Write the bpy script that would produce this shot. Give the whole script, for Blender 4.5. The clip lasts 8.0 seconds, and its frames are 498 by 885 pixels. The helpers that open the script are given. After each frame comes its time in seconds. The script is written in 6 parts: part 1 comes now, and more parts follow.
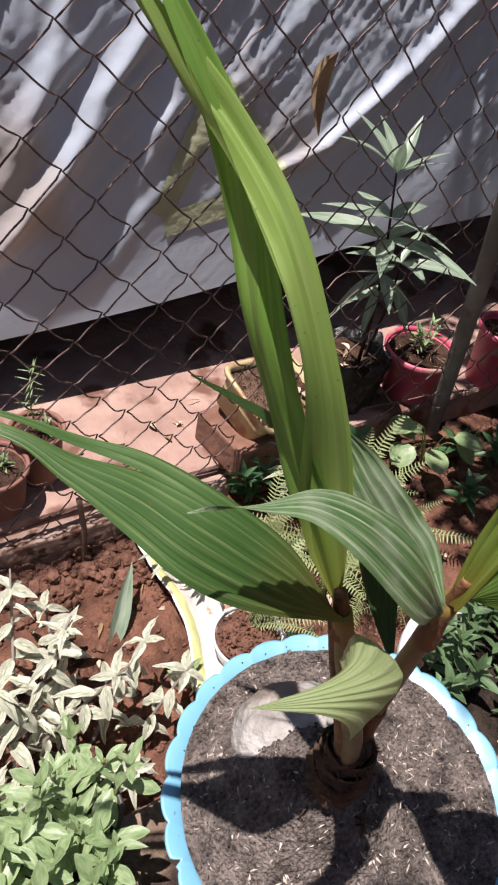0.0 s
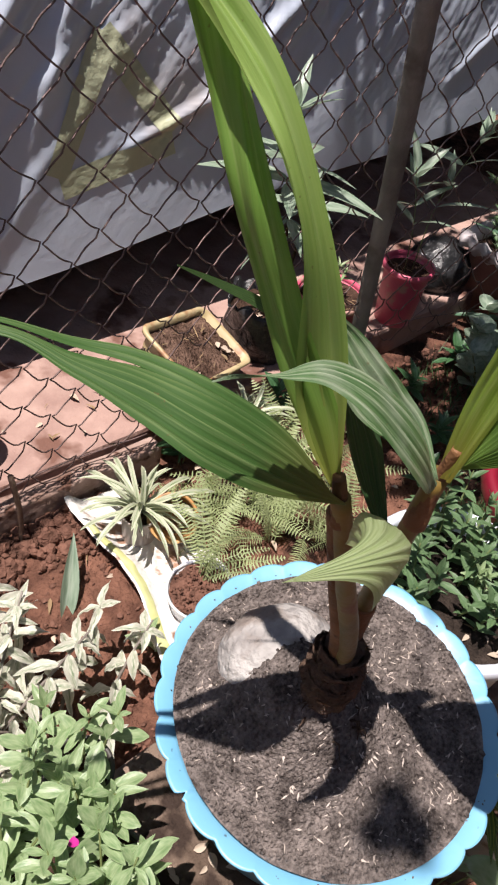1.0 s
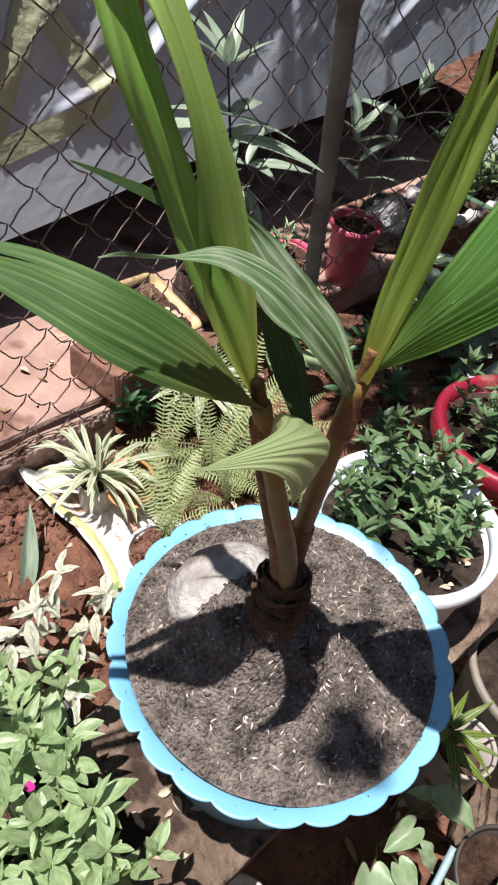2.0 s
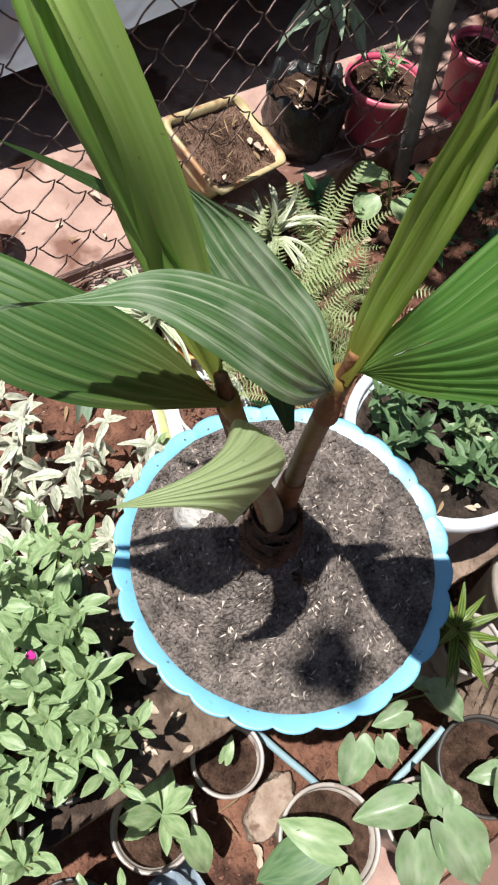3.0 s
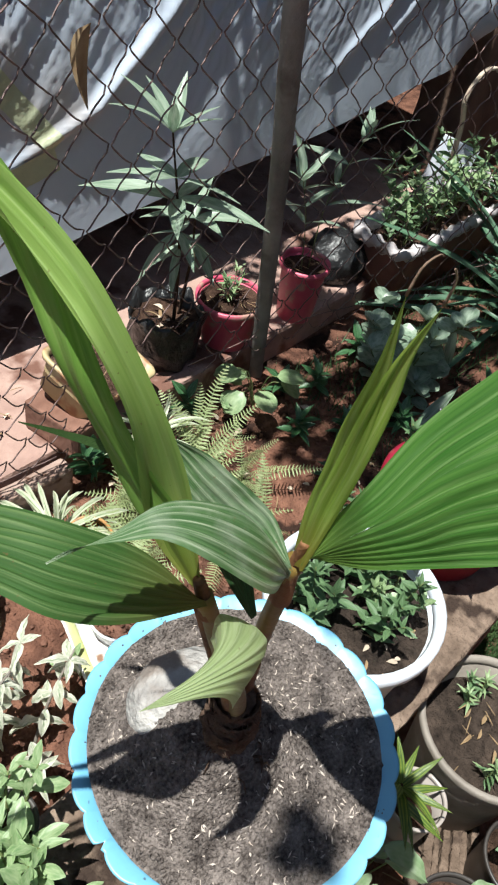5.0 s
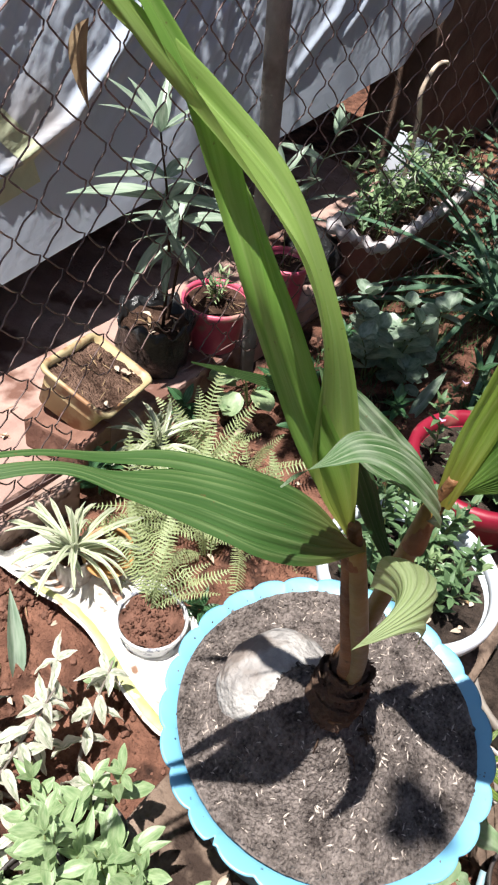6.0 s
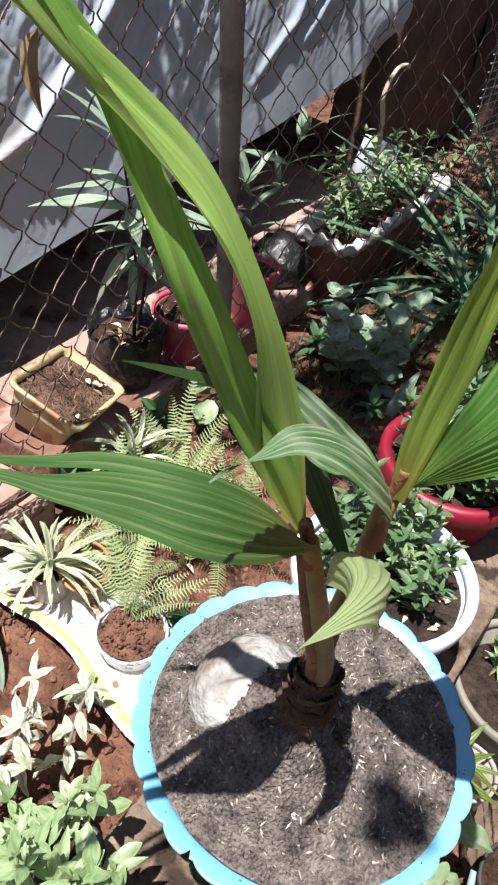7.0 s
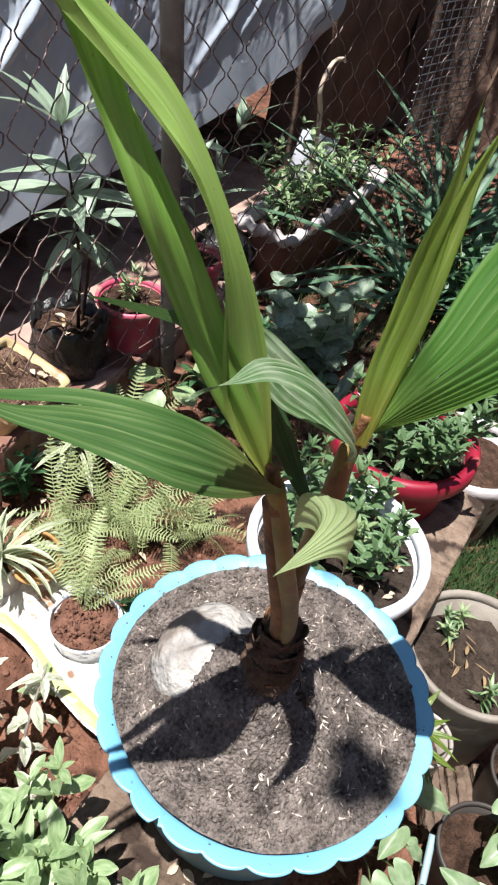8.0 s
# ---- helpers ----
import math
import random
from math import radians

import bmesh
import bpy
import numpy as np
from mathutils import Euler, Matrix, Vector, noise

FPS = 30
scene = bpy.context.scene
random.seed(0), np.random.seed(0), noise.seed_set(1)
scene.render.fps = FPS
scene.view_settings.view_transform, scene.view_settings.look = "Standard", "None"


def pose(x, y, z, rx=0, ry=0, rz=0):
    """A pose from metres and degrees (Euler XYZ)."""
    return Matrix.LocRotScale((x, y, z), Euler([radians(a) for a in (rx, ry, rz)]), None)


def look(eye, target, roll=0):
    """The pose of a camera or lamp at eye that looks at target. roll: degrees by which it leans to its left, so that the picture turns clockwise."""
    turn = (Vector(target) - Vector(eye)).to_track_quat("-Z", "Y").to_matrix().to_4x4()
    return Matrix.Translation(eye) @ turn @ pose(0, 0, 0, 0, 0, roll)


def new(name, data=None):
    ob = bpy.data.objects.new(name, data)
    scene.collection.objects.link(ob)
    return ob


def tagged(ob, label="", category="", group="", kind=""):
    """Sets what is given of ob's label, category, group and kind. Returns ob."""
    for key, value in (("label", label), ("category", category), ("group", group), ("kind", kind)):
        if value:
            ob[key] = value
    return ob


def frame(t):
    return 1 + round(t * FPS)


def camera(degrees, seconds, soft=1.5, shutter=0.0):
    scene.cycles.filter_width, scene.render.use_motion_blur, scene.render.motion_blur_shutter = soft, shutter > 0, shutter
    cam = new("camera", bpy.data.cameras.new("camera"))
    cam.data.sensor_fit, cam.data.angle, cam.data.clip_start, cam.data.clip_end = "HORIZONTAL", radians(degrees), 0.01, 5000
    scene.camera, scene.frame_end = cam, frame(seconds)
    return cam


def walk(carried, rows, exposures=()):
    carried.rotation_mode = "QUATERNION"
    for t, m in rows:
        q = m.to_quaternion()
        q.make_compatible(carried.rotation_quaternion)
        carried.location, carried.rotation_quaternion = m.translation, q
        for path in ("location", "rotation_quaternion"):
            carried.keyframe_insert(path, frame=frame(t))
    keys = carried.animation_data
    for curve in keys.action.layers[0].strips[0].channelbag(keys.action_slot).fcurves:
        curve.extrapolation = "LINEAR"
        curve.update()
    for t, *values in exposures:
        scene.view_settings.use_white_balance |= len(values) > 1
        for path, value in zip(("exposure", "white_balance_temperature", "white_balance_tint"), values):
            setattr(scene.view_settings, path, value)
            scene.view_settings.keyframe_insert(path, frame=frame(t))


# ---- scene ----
cam = camera(37.08, 8.0, soft=2.2)
PATH = [
    (0.0, (-0.3148, -0.1606, 1.3259), (0.1036, 0.4224, 0.6295), 10.87),
    (0.5, (-0.3465, -0.1419, 1.3139), (0.1326, 0.3963, 0.6205), 12.29),
    (1.0, (-0.3677, -0.1638, 1.2861), (0.1426, 0.3312, 0.5829), 11.21),
    (1.2, (-0.3668, -0.1864, 1.2727), (0.1558, 0.2815, 0.5599), 11.59),
    (2.3, (-0.3509, -0.2091, 1.2580), (0.1808, 0.2412, 0.5407), 10.80),
    (2.5, (-0.3238, -0.1934, 1.2593), (0.1255, 0.2470, 0.4820), 8.84),
    (3.0, (-0.2403, -0.1690, 1.3110), (0.0805, 0.1808, 0.4307), 11.80),
    (3.5, (-0.2321, -0.1774, 1.3843), (0.1198, 0.1193, 0.4965), 23.83),
    (4.0, (-0.2334, -0.2087, 1.3973), (0.1258, 0.1984, 0.5576), 13.83),
    (4.5, (-0.2493, -0.2114, 1.3877), (0.1897, 0.2250, 0.6024), 12.55),
    (4.7, (-0.2738, -0.1903, 1.3815), (0.2214, 0.2374, 0.6253), 12.90),
    (5.8, (-0.4031, -0.1045, 1.3418), (0.2356, 0.2783, 0.6744), 9.25),
    (6.0, (-0.4088, -0.0888, 1.3174), (0.2071, 0.2905, 0.6269), 10.09),
    (6.5, (-0.4090, -0.1025, 1.3090), (0.2225, 0.2606, 0.6239), 10.44),
    (7.0, (-0.3914, -0.1077, 1.3091), (0.2425, 0.2626, 0.6301), 8.55),
    (7.5, (-0.4145, -0.0991, 1.3097), (0.2562, 0.2384, 0.6491), 10.68),
    (8.0, (-0.4190, -0.1139, 1.2850), (0.2577, 0.1949, 0.6167), 10.90),
]
walk(cam, [(t, look(eye, target, roll)) for t, eye, target, roll in PATH], exposures=[(0.0, 0.57, 6520, 16), (1.2, 0.57, 6500, 15), (2.3, 0.74, 6350, 10), (3.5, 0.69, 6200, 4), (4.5, 0.64, 6050, -1), (5.8, 0.95, 6280, 9), (8.0, 0.97, 6250, 8)])

# ---- world and sun ----
SUN = Vector((-0.22, 0.04, 1.0)).normalized()
world = bpy.data.worlds.new("World")
scene.world = world
world.use_nodes = True
wn = world.node_tree
sky = wn.nodes.new("ShaderNodeTexSky")
sky.sky_type = "NISHITA"
sky.sun_disc = False
sky.sun_elevation = math.asin(SUN.z)
sky.sun_rotation = math.atan2(SUN.x, SUN.y)
wn.links.new(sky.outputs[0], wn.nodes["Background"].inputs[0])
wn.nodes["Background"].inputs[1].default_value = 0.05
sun_data = bpy.data.lights.new("sun", "SUN")
sun_data.energy, sun_data.angle, sun_data.color = 5.0, radians(0.55), (1.0, 0.95, 0.88)
new("sun", sun_data).matrix_world = look(SUN * 20, (0, 0, 0))


# ---- materials ----
def mat(name, low, high, scale=20.0, rough=0.7, bump=0.2, bump_scale=None, metal=0.0, spread=0.0, spots=None, translucent=0.0, spec=0.5, detail=6.0, dist=0.01):
    """Two tones mixed by noise at two scales, with relief. spread: change of tone from piece to piece. spots: (colour, scale, amount)."""
    m = bpy.data.materials.new(name)
    m.use_nodes = True
    nt, L = m.node_tree, m.node_tree.links
    N = nt.nodes.new
    bsdf = nt.nodes["Principled BSDF"]
    co = N("ShaderNodeTexCoord")
    na, nb = N("ShaderNodeTexNoise"), N("ShaderNodeTexNoise")
    na.inputs["Scale"].default_value, na.inputs["Detail"].default_value = scale, detail
    nb.inputs["Scale"].default_value, nb.inputs["Detail"].default_value = scale * 0.17, 3.0
    for n in (na, nb):
        L.new(co.outputs["Object"], n.inputs["Vector"])
    add = N("ShaderNodeMath")
    add.operation = "ADD"
    L.new(na.outputs["Fac"], add.inputs[0])
    L.new(nb.outputs["Fac"], add.inputs[1])
    mr = N("ShaderNodeMapRange")
    mr.inputs["From Min"].default_value, mr.inputs["From Max"].default_value = 0.7, 1.3
    L.new(add.outputs[0], mr.inputs["Value"])
    mix = N("ShaderNodeMix")
    mix.data_type = "RGBA"
    mix.inputs["A"].default_value, mix.inputs["B"].default_value = (*low, 1), (*high, 1)
    L.new(mr.outputs[0], mix.inputs["Factor"])
    colour = mix.outputs["Result"]
    if spots:
        sc, ss, amount = spots
        ns, rs, ms = N("ShaderNodeTexNoise"), N("ShaderNodeMapRange"), N("ShaderNodeMix")
        ns.inputs["Scale"].default_value, ns.inputs["Detail"].default_value = ss, 4.0
        rs.inputs["From Min"].default_value, rs.inputs["From Max"].default_value = 0.72 - amount, 0.8 - amount
        ms.data_type = "RGBA"
        ms.inputs["B"].default_value = (*sc, 1)
        L.new(co.outputs["Object"], ns.inputs["Vector"])
        L.new(ns.outputs["Fac"], rs.inputs["Value"])
        L.new(rs.outputs[0], ms.inputs["Factor"])
        L.new(colour, ms.inputs["A"])
        colour = ms.outputs["Result"]
    if spread:
        oi, hv, r2 = N("ShaderNodeObjectInfo"), N("ShaderNodeHueSaturation"), N("ShaderNodeMapRange")
        r2.inputs["To Min"].default_value, r2.inputs["To Max"].default_value = 1 - spread, 1 + spread
        L.new(oi.outputs["Random"], r2.inputs["Value"])
        L.new(r2.outputs[0], hv.inputs["Value"])
        L.new(colour, hv.inputs["Color"])
        colour = hv.outputs["Color"]
    L.new(colour, bsdf.inputs["Base Color"])
    bsdf.inputs["Roughness"].default_value = rough
    bsdf.inputs["Metallic"].default_value = metal
    bsdf.inputs["Specular IOR Level"].default_value = spec
    if bump:
        bn, bp = N("ShaderNodeTexNoise"), N("ShaderNodeBump")
        bn.inputs["Scale"].default_value, bn.inputs["Detail"].default_value = bump_scale or scale * 2, 8.0
        bp.inputs["Strength"].default_value, bp.inputs["Distance"].default_value = bump, dist
        L.new(co.outputs["Object"], bn.inputs["Vector"])
        L.new(bn.outputs["Fac"], bp.inputs["Height"])
        L.new(bp.outputs[0], bsdf.inputs["Normal"])
    if translucent:
        tr, mx = N("ShaderNodeBsdfTranslucent"), N("ShaderNodeMixShader")
        L.new(colour, tr.inputs["Color"])
        mx.inputs[0].default_value = translucent
        L.new(bsdf.outputs[0], mx.inputs[1])
        L.new(tr.outputs[0], mx.inputs[2])
        L.new(mx.outputs[0], nt.nodes["Material Output"].inputs["Surface"])
    return m


def blade_mat(name, dark, light, stripe, veins=9.0, rough=0.42, base_tint=None, streak=0.5, translucent=0.3, fleck=0.0, dust=0.0):
    """A leaf whose colour runs in stripes along its length; UV x runs along the leaf, y across it."""
    m = bpy.data.materials.new(name)
    m.use_nodes = True
    nt, L = m.node_tree, m.node_tree.links
    N = nt.nodes.new
    bsdf = nt.nodes["Principled BSDF"]
    uv = N("ShaderNodeUVMap")
    sep = N("ShaderNodeSeparateXYZ")
    L.new(uv.outputs[0], sep.inputs[0])
    # fine streaks, long in x
    mp = N("ShaderNodeMapping")
    mp.inputs["Scale"].default_value = (2.0, veins * 3.0, 1.0)
    L.new(uv.outputs[0], mp.inputs[0])
    ns = N("ShaderNodeTexNoise")
    ns.inputs["Scale"].default_value, ns.inputs["Detail"].default_value = 1.6, 4.0
    L.new(mp.outputs[0], ns.inputs["Vector"])
    mix = N("ShaderNodeMix")
    mix.data_type = "RGBA"
    mix.inputs["A"].default_value, mix.inputs["B"].default_value = (*dark, 1), (*light, 1)
    mr = N("ShaderNodeMapRange")
    mr.inputs["From Min"].default_value, mr.inputs["From Max"].default_value = 0.3, 0.7
    L.new(ns.outputs["Fac"], mr.inputs["Value"])
    L.new(mr.outputs[0], mix.inputs["Factor"])
    # pale ribs
    mul, sn, pw = N("ShaderNodeMath"), N("ShaderNodeMath"), N("ShaderNodeMath")
    mul.operation, sn.operation, pw.operation = "MULTIPLY", "SINE", "POWER"
    mul.inputs[1].default_value = math.pi * veins
    L.new(sep.outputs["Y"], mul.inputs[0])
    L.new(mul.outputs[0], sn.inputs[0])
    ab = N("ShaderNodeMath")
    ab.operation = "ABSOLUTE"
    L.new(sn.outputs[0], ab.inputs[0])
    L.new(ab.outputs[0], pw.inputs[0])
    pw.inputs[1].default_value = 5.0
    n2 = N("ShaderNodeTexNoise")
    n2.inputs["Scale"].default_value = 3.0
    L.new(mp.outputs[0], n2.inputs["Vector"])
    am = N("ShaderNodeMath")
    am.operation = "MULTIPLY"
    L.new(pw.outputs[0], am.inputs[0])
    r3 = N("ShaderNodeMapRange")
    r3.inputs["From Min"].default_value, r3.inputs["From Max"].default_value = 0.35, 0.65
    r3.inputs["To Max"].default_value = streak
    L.new(n2.outputs["Fac"], r3.inputs["Value"])
    L.new(r3.outputs[0], am.inputs[1])
    rib = N("ShaderNodeMix")
    rib.data_type = "RGBA"
    rib.inputs["B"].default_value = (*stripe, 1)
    L.new(am.outputs[0], rib.inputs["Factor"])
    L.new(mix.outputs["Result"], rib.inputs["A"])
    colour = rib.outputs["Result"]
    if base_tint:
        tint, span = base_tint
        rb, mb = N("ShaderNodeMapRange"), N("ShaderNodeMix")
        rb.inputs["From Min"].default_value, rb.inputs["From Max"].default_value = span, 0.0
        rb.inputs["To Max"].default_value = 0.85
        L.new(sep.outputs["X"], rb.inputs["Value"])
        mb.data_type = "RGBA"
        mb.inputs["B"].default_value = (*tint, 1)
        L.new(rb.outputs[0], mb.inputs["Factor"])
        L.new(colour, mb.inputs["A"])
        colour = mb.outputs["Result"]
    if dust:
        cd, nd, rd, md = N("ShaderNodeTexCoord"), N("ShaderNodeTexNoise"), N("ShaderNodeMapRange"), N("ShaderNodeMix")
        nd.inputs["Scale"].default_value, nd.inputs["Detail"].default_value = 38.0, 7.0
        rd.inputs["From Min"].default_value, rd.inputs["From Max"].default_value = 0.46, 0.72
        rd.inputs["To Max"].default_value = dust
        md.data_type = "RGBA"
        md.inputs["B"].default_value = (0.5, 0.53, 0.44, 1)
        L.new(cd.outputs["Object"], nd.inputs["Vector"])
        L.new(nd.outputs["Fac"], rd.inputs["Value"])
        L.new(rd.outputs[0], md.inputs["Factor"])
        L.new(colour, md.inputs["A"])
        colour = md.outputs["Result"]
    if fleck:
        co, nf, rf, mf = N("ShaderNodeTexCoord"), N("ShaderNodeTexNoise"), N("ShaderNodeMapRange"), N("ShaderNodeMix")
        nf.inputs["Scale"].default_value, nf.inputs["Detail"].default_value = 260.0, 3.0
        rf.inputs["From Min"].default_value, rf.inputs["From Max"].default_value = 0.72 - fleck, 0.78 - fleck
        rf.inputs["To Max"].default_value = 0.6
        mf.data_type = "RGBA"
        mf.inputs["B"].default_value = (0.16, 0.1, 0.04, 1)
        L.new(co.outputs["Object"], nf.inputs["Vector"])
        L.new(nf.outputs["Fac"], rf.inputs["Value"])
        L.new(rf.outputs[0], mf.inputs["Factor"])
        L.new(colour, mf.inputs["A"])
        colour = mf.outputs["Result"]
    L.new(colour, bsdf.inputs["Base Color"])
    bsdf.inputs["Roughness"].default_value = rough
    bp = N("ShaderNodeBump")
    bp.inputs["Strength"].default_value, bp.inputs["Distance"].default_value = 0.35, 0.002
    L.new(ns.outputs["Fac"], bp.inputs["Height"])
    L.new(bp.outputs[0], bsdf.inputs["Normal"])
    tr, mx = N("ShaderNodeBsdfTranslucent"), N("ShaderNodeMixShader")
    L.new(colour, tr.inputs["Color"])
    mx.inputs[0].default_value = translucent
    L.new(bsdf.outputs[0], mx.inputs[1])
    L.new(tr.outputs[0], mx.inputs[2])
    L.new(mx.outputs[0], nt.nodes["Material Output"].inputs["Surface"])
    return m


M_EARTH = mat("red earth", (0.07, 0.033, 0.024), (0.27, 0.13, 0.088), 26, 0.95, 1.0, 90, spec=0.1, dist=0.02, spots=((0.04, 0.022, 0.017), 7.0, 0.16))
M_CLOD = mat("earth clod", (0.07, 0.036, 0.026), (0.25, 0.125, 0.09), 40, 0.95, 0.6, 160, spec=0.1)
M_SLAB = mat("pink concrete", (0.27, 0.165, 0.14), (0.47, 0.32, 0.27), 14, 0.88, 0.5, 60, spots=((0.16, 0.08, 0.06), 6.0, 0.17), spec=0.25)
# mottled from brown to pale over the whole kerb
M_KERB = mat("pale kerb timber", (0.17, 0.1, 0.075), (0.46, 0.34, 0.29), 16, 0.9, 0.7, 40, spec=0.2, spots=((0.1, 0.05, 0.035), 22.0, 0.17))
# the brownish spots are dirt and ground bounce put into the sheet's colour
M_TARP = mat("grey plastic sheet", (0.37, 0.415, 0.5), (0.51, 0.56, 0.65), 3.0, 0.28, 0.09, 60, spec=0.65, dist=0.01, detail=3.0, spots=((0.42, 0.38, 0.37), 1.3, 0.1))
M_TAPE = mat("thin yellow green tape", (0.38, 0.4, 0.27), (0.47, 0.49, 0.33), 30, 0.35, 0.3, 60)
M_WIRE = mat("rusty fence wire", (0.07, 0.047, 0.043), (0.27, 0.18, 0.165), 60, 0.6, 0.3, 200, metal=0.3, spread=0.2)
M_POST = mat("grey wooden post", (0.13, 0.115, 0.1), (0.34, 0.32, 0.3), 12, 0.85, 0.7, 40, spec=0.2, spots=((0.13, 0.105, 0.085), 7.0, 0.1))
M_BARK = mat("dark bark", (0.03, 0.02, 0.015), (0.09, 0.055, 0.04), 14, 0.95, 0.8, 30, spec=0.1)
# near black: the shade behind the sheet is put into this colour
M_DARKWALL = mat("near black wall", (0.02, 0.017, 0.015), (0.05, 0.04, 0.035), 6, 0.95, 0.4, 20, spec=0.1)
M_MUD = mat("brown mud wall", (0.13, 0.085, 0.066), (0.28, 0.19, 0.148), 7, 0.95, 0.6, 30, spec=0.1)
M_BLUE = mat("sky blue plastic", (0.14, 0.38, 0.57), (0.2, 0.46, 0.65), 7, 0.42, 0.1, 45, spots=((0.055, 0.06, 0.065), 90.0, 0.015), spec=0.85)
M_WHITE = mat("white plastic", (0.62, 0.66, 0.74), (0.76, 0.79, 0.84), 8, 0.36, 0.05, 40, spots=((0.4, 0.4, 0.42), 9.0, 0.06))
M_MOTTLED = mat("blue flecked white plastic", (0.55, 0.56, 0.58), (0.7, 0.7, 0.7), 20, 0.4, 0.1, 40, spots=((0.16, 0.17, 0.22), 55.0, 0.17))
M_RED = mat("crimson plastic", (0.2, 0.006, 0.022), (0.3, 0.016, 0.04), 8, 0.45, 0.08, 40, spots=((0.3, 0.09, 0.08), 12.0, 0.1))
M_PINK = mat("dusty pink plastic", (0.48, 0.045, 0.11), (0.66, 0.17, 0.23), 10, 0.42, 0.1, 40, spots=((0.42, 0.24, 0.2), 14.0, 0.15))
M_YELLOW = mat("stained yellow plastic", (0.42, 0.32, 0.16), (0.6, 0.51, 0.32), 12, 0.5, 0.1, 40, spots=((0.34, 0.18, 0.09), 14.0, 0.22))
M_BLACKBAG = mat("black nursery bag", (0.012, 0.012, 0.013), (0.04, 0.04, 0.042), 9, 0.3, 0.9, 24, dist=0.02, spots=((0.16, 0.11, 0.08), 11.0, 0.05))
M_GREYPOT = mat("grey clay coated pot", (0.15, 0.125, 0.105), (0.31, 0.27, 0.235), 20, 0.7, 0.25, 70)
M_CLEARPOT = mat("clouded plastic pot", (0.26, 0.22, 0.2), (0.46, 0.41, 0.38), 14, 0.28, 0.1, 40, spots=((0.13, 0.08, 0.06), 16.0, 0.14))
M_DARKPOT = mat("dark plastic pot", (0.025, 0.02, 0.02), (0.07, 0.06, 0.055), 14, 0.45, 0.1, 40)
M_TERRA = mat("terracotta", (0.17, 0.075, 0.058), (0.29, 0.135, 0.105), 16, 0.8, 0.3, 50)
M_TERRARIM = mat("limed terracotta rim", (0.42, 0.37, 0.38), (0.6, 0.56, 0.57), 18, 0.8, 0.3, 50, spots=((0.2, 0.12, 0.1), 20.0, 0.14))
M_SOIL = mat("dark potting soil", (0.058, 0.047, 0.043), (0.315, 0.265, 0.24), 240, 0.98, 1.0, 320, spec=0.05, dist=0.008, detail=9.0, spots=((0.1, 0.082, 0.075), 70.0, 0.07))
M_POTSOIL = mat("brown pot soil", (0.026, 0.015, 0.011), (0.125, 0.073, 0.053), 60, 0.98, 1.0, 150, spec=0.08, dist=0.015)
M_TRAYSOIL = mat("dry reddish soil", (0.05, 0.028, 0.02), (0.24, 0.148, 0.11), 60, 0.98, 1.0, 150, spec=0.08, dist=0.015)
# a darker tone of the pot soil
M_DARKSOIL = mat("dark pot soil", (0.018, 0.014, 0.012), (0.085, 0.062, 0.05), 60, 0.98, 1.0, 150, spec=0.08, dist=0.015)
M_HUSK = mat("dry rice husk", (0.38, 0.31, 0.26), (0.6, 0.52, 0.46), 90, 0.85, 0.0)
M_COCO = mat("grey coconut husk", (0.22, 0.2, 0.19), (0.58, 0.55, 0.52), 22, 0.85, 0.8, 90, spots=((0.24, 0.2, 0.175), 15.0, 0.22), spec=0.25)
M_FIBRE = mat("dark coconut fibre", (0.045, 0.029, 0.021), (0.17, 0.11, 0.08), 60, 0.95, 1.0, 120, spec=0.1)
M_SHEATH = mat("brown leaf sheath", (0.1, 0.042, 0.018), (0.27, 0.125, 0.05), 30, 0.7, 0.5, 80, spots=((0.045, 0.024, 0.014), 40.0, 0.12))
M_STEM = mat("olive palm stem", (0.115, 0.075, 0.016), (0.27, 0.18, 0.045), 22, 0.48, 0.2, 60, spots=((0.19, 0.08, 0.026), 30.0, 0.13))
M_PLANK = mat("earth stained plank", (0.085, 0.058, 0.043), (0.27, 0.195, 0.15), 30, 0.92, 1.0, 70, spots=((0.045, 0.03, 0.024), 13.0, 0.2), spec=0.15, dist=0.015)
M_BRICK = mat("weathered brick", (0.17, 0.08, 0.055), (0.34, 0.18, 0.13), 22, 0.9, 0.5, 60, spread=0.15)
M_STONE = mat("pale crusted concrete", (0.22, 0.15, 0.115), (0.46, 0.37, 0.3), 30, 0.92, 0.8, 80, spots=((0.16, 0.1, 0.075), 24.0, 0.16), spec=0.15)
M_SACK = mat("white woven plastic sack", (0.6, 0.57, 0.53), (0.82, 0.8, 0.77), 16, 0.55, 0.5, 60, spots=((0.3, 0.17, 0.11), 20.0, 0.14))
M_SACKPRINT = mat("lime sack print", (0.4, 0.41, 0.15), (0.54, 0.54, 0.29), 30, 0.55, 0.2, 60, spots=((0.7, 0.68, 0.6), 26.0, 0.1))
M_PIPE = mat("pale blue hose", (0.2, 0.3, 0.35), (0.3, 0.42, 0.46), 20, 0.5, 0.1, 40)
M_SHEET = mat("blue grey plastic scrap", (0.16, 0.2, 0.25), (0.3, 0.36, 0.42), 12, 0.35, 0.6, 26)
M_STEMGREEN = mat("green stem", (0.09, 0.12, 0.035), (0.2, 0.23, 0.09), 40, 0.6, 0.1, 80)
M_TWIG = mat("dry twig", (0.1, 0.06, 0.04), (0.25, 0.16, 0.11), 40, 0.85, 0.3, 80)
M_STRAW = mat("dry leaf litter", (0.2, 0.12, 0.06), (0.46, 0.34, 0.2), 30, 0.85, 0.2, 60, translucent=0.2, spread=0.25)
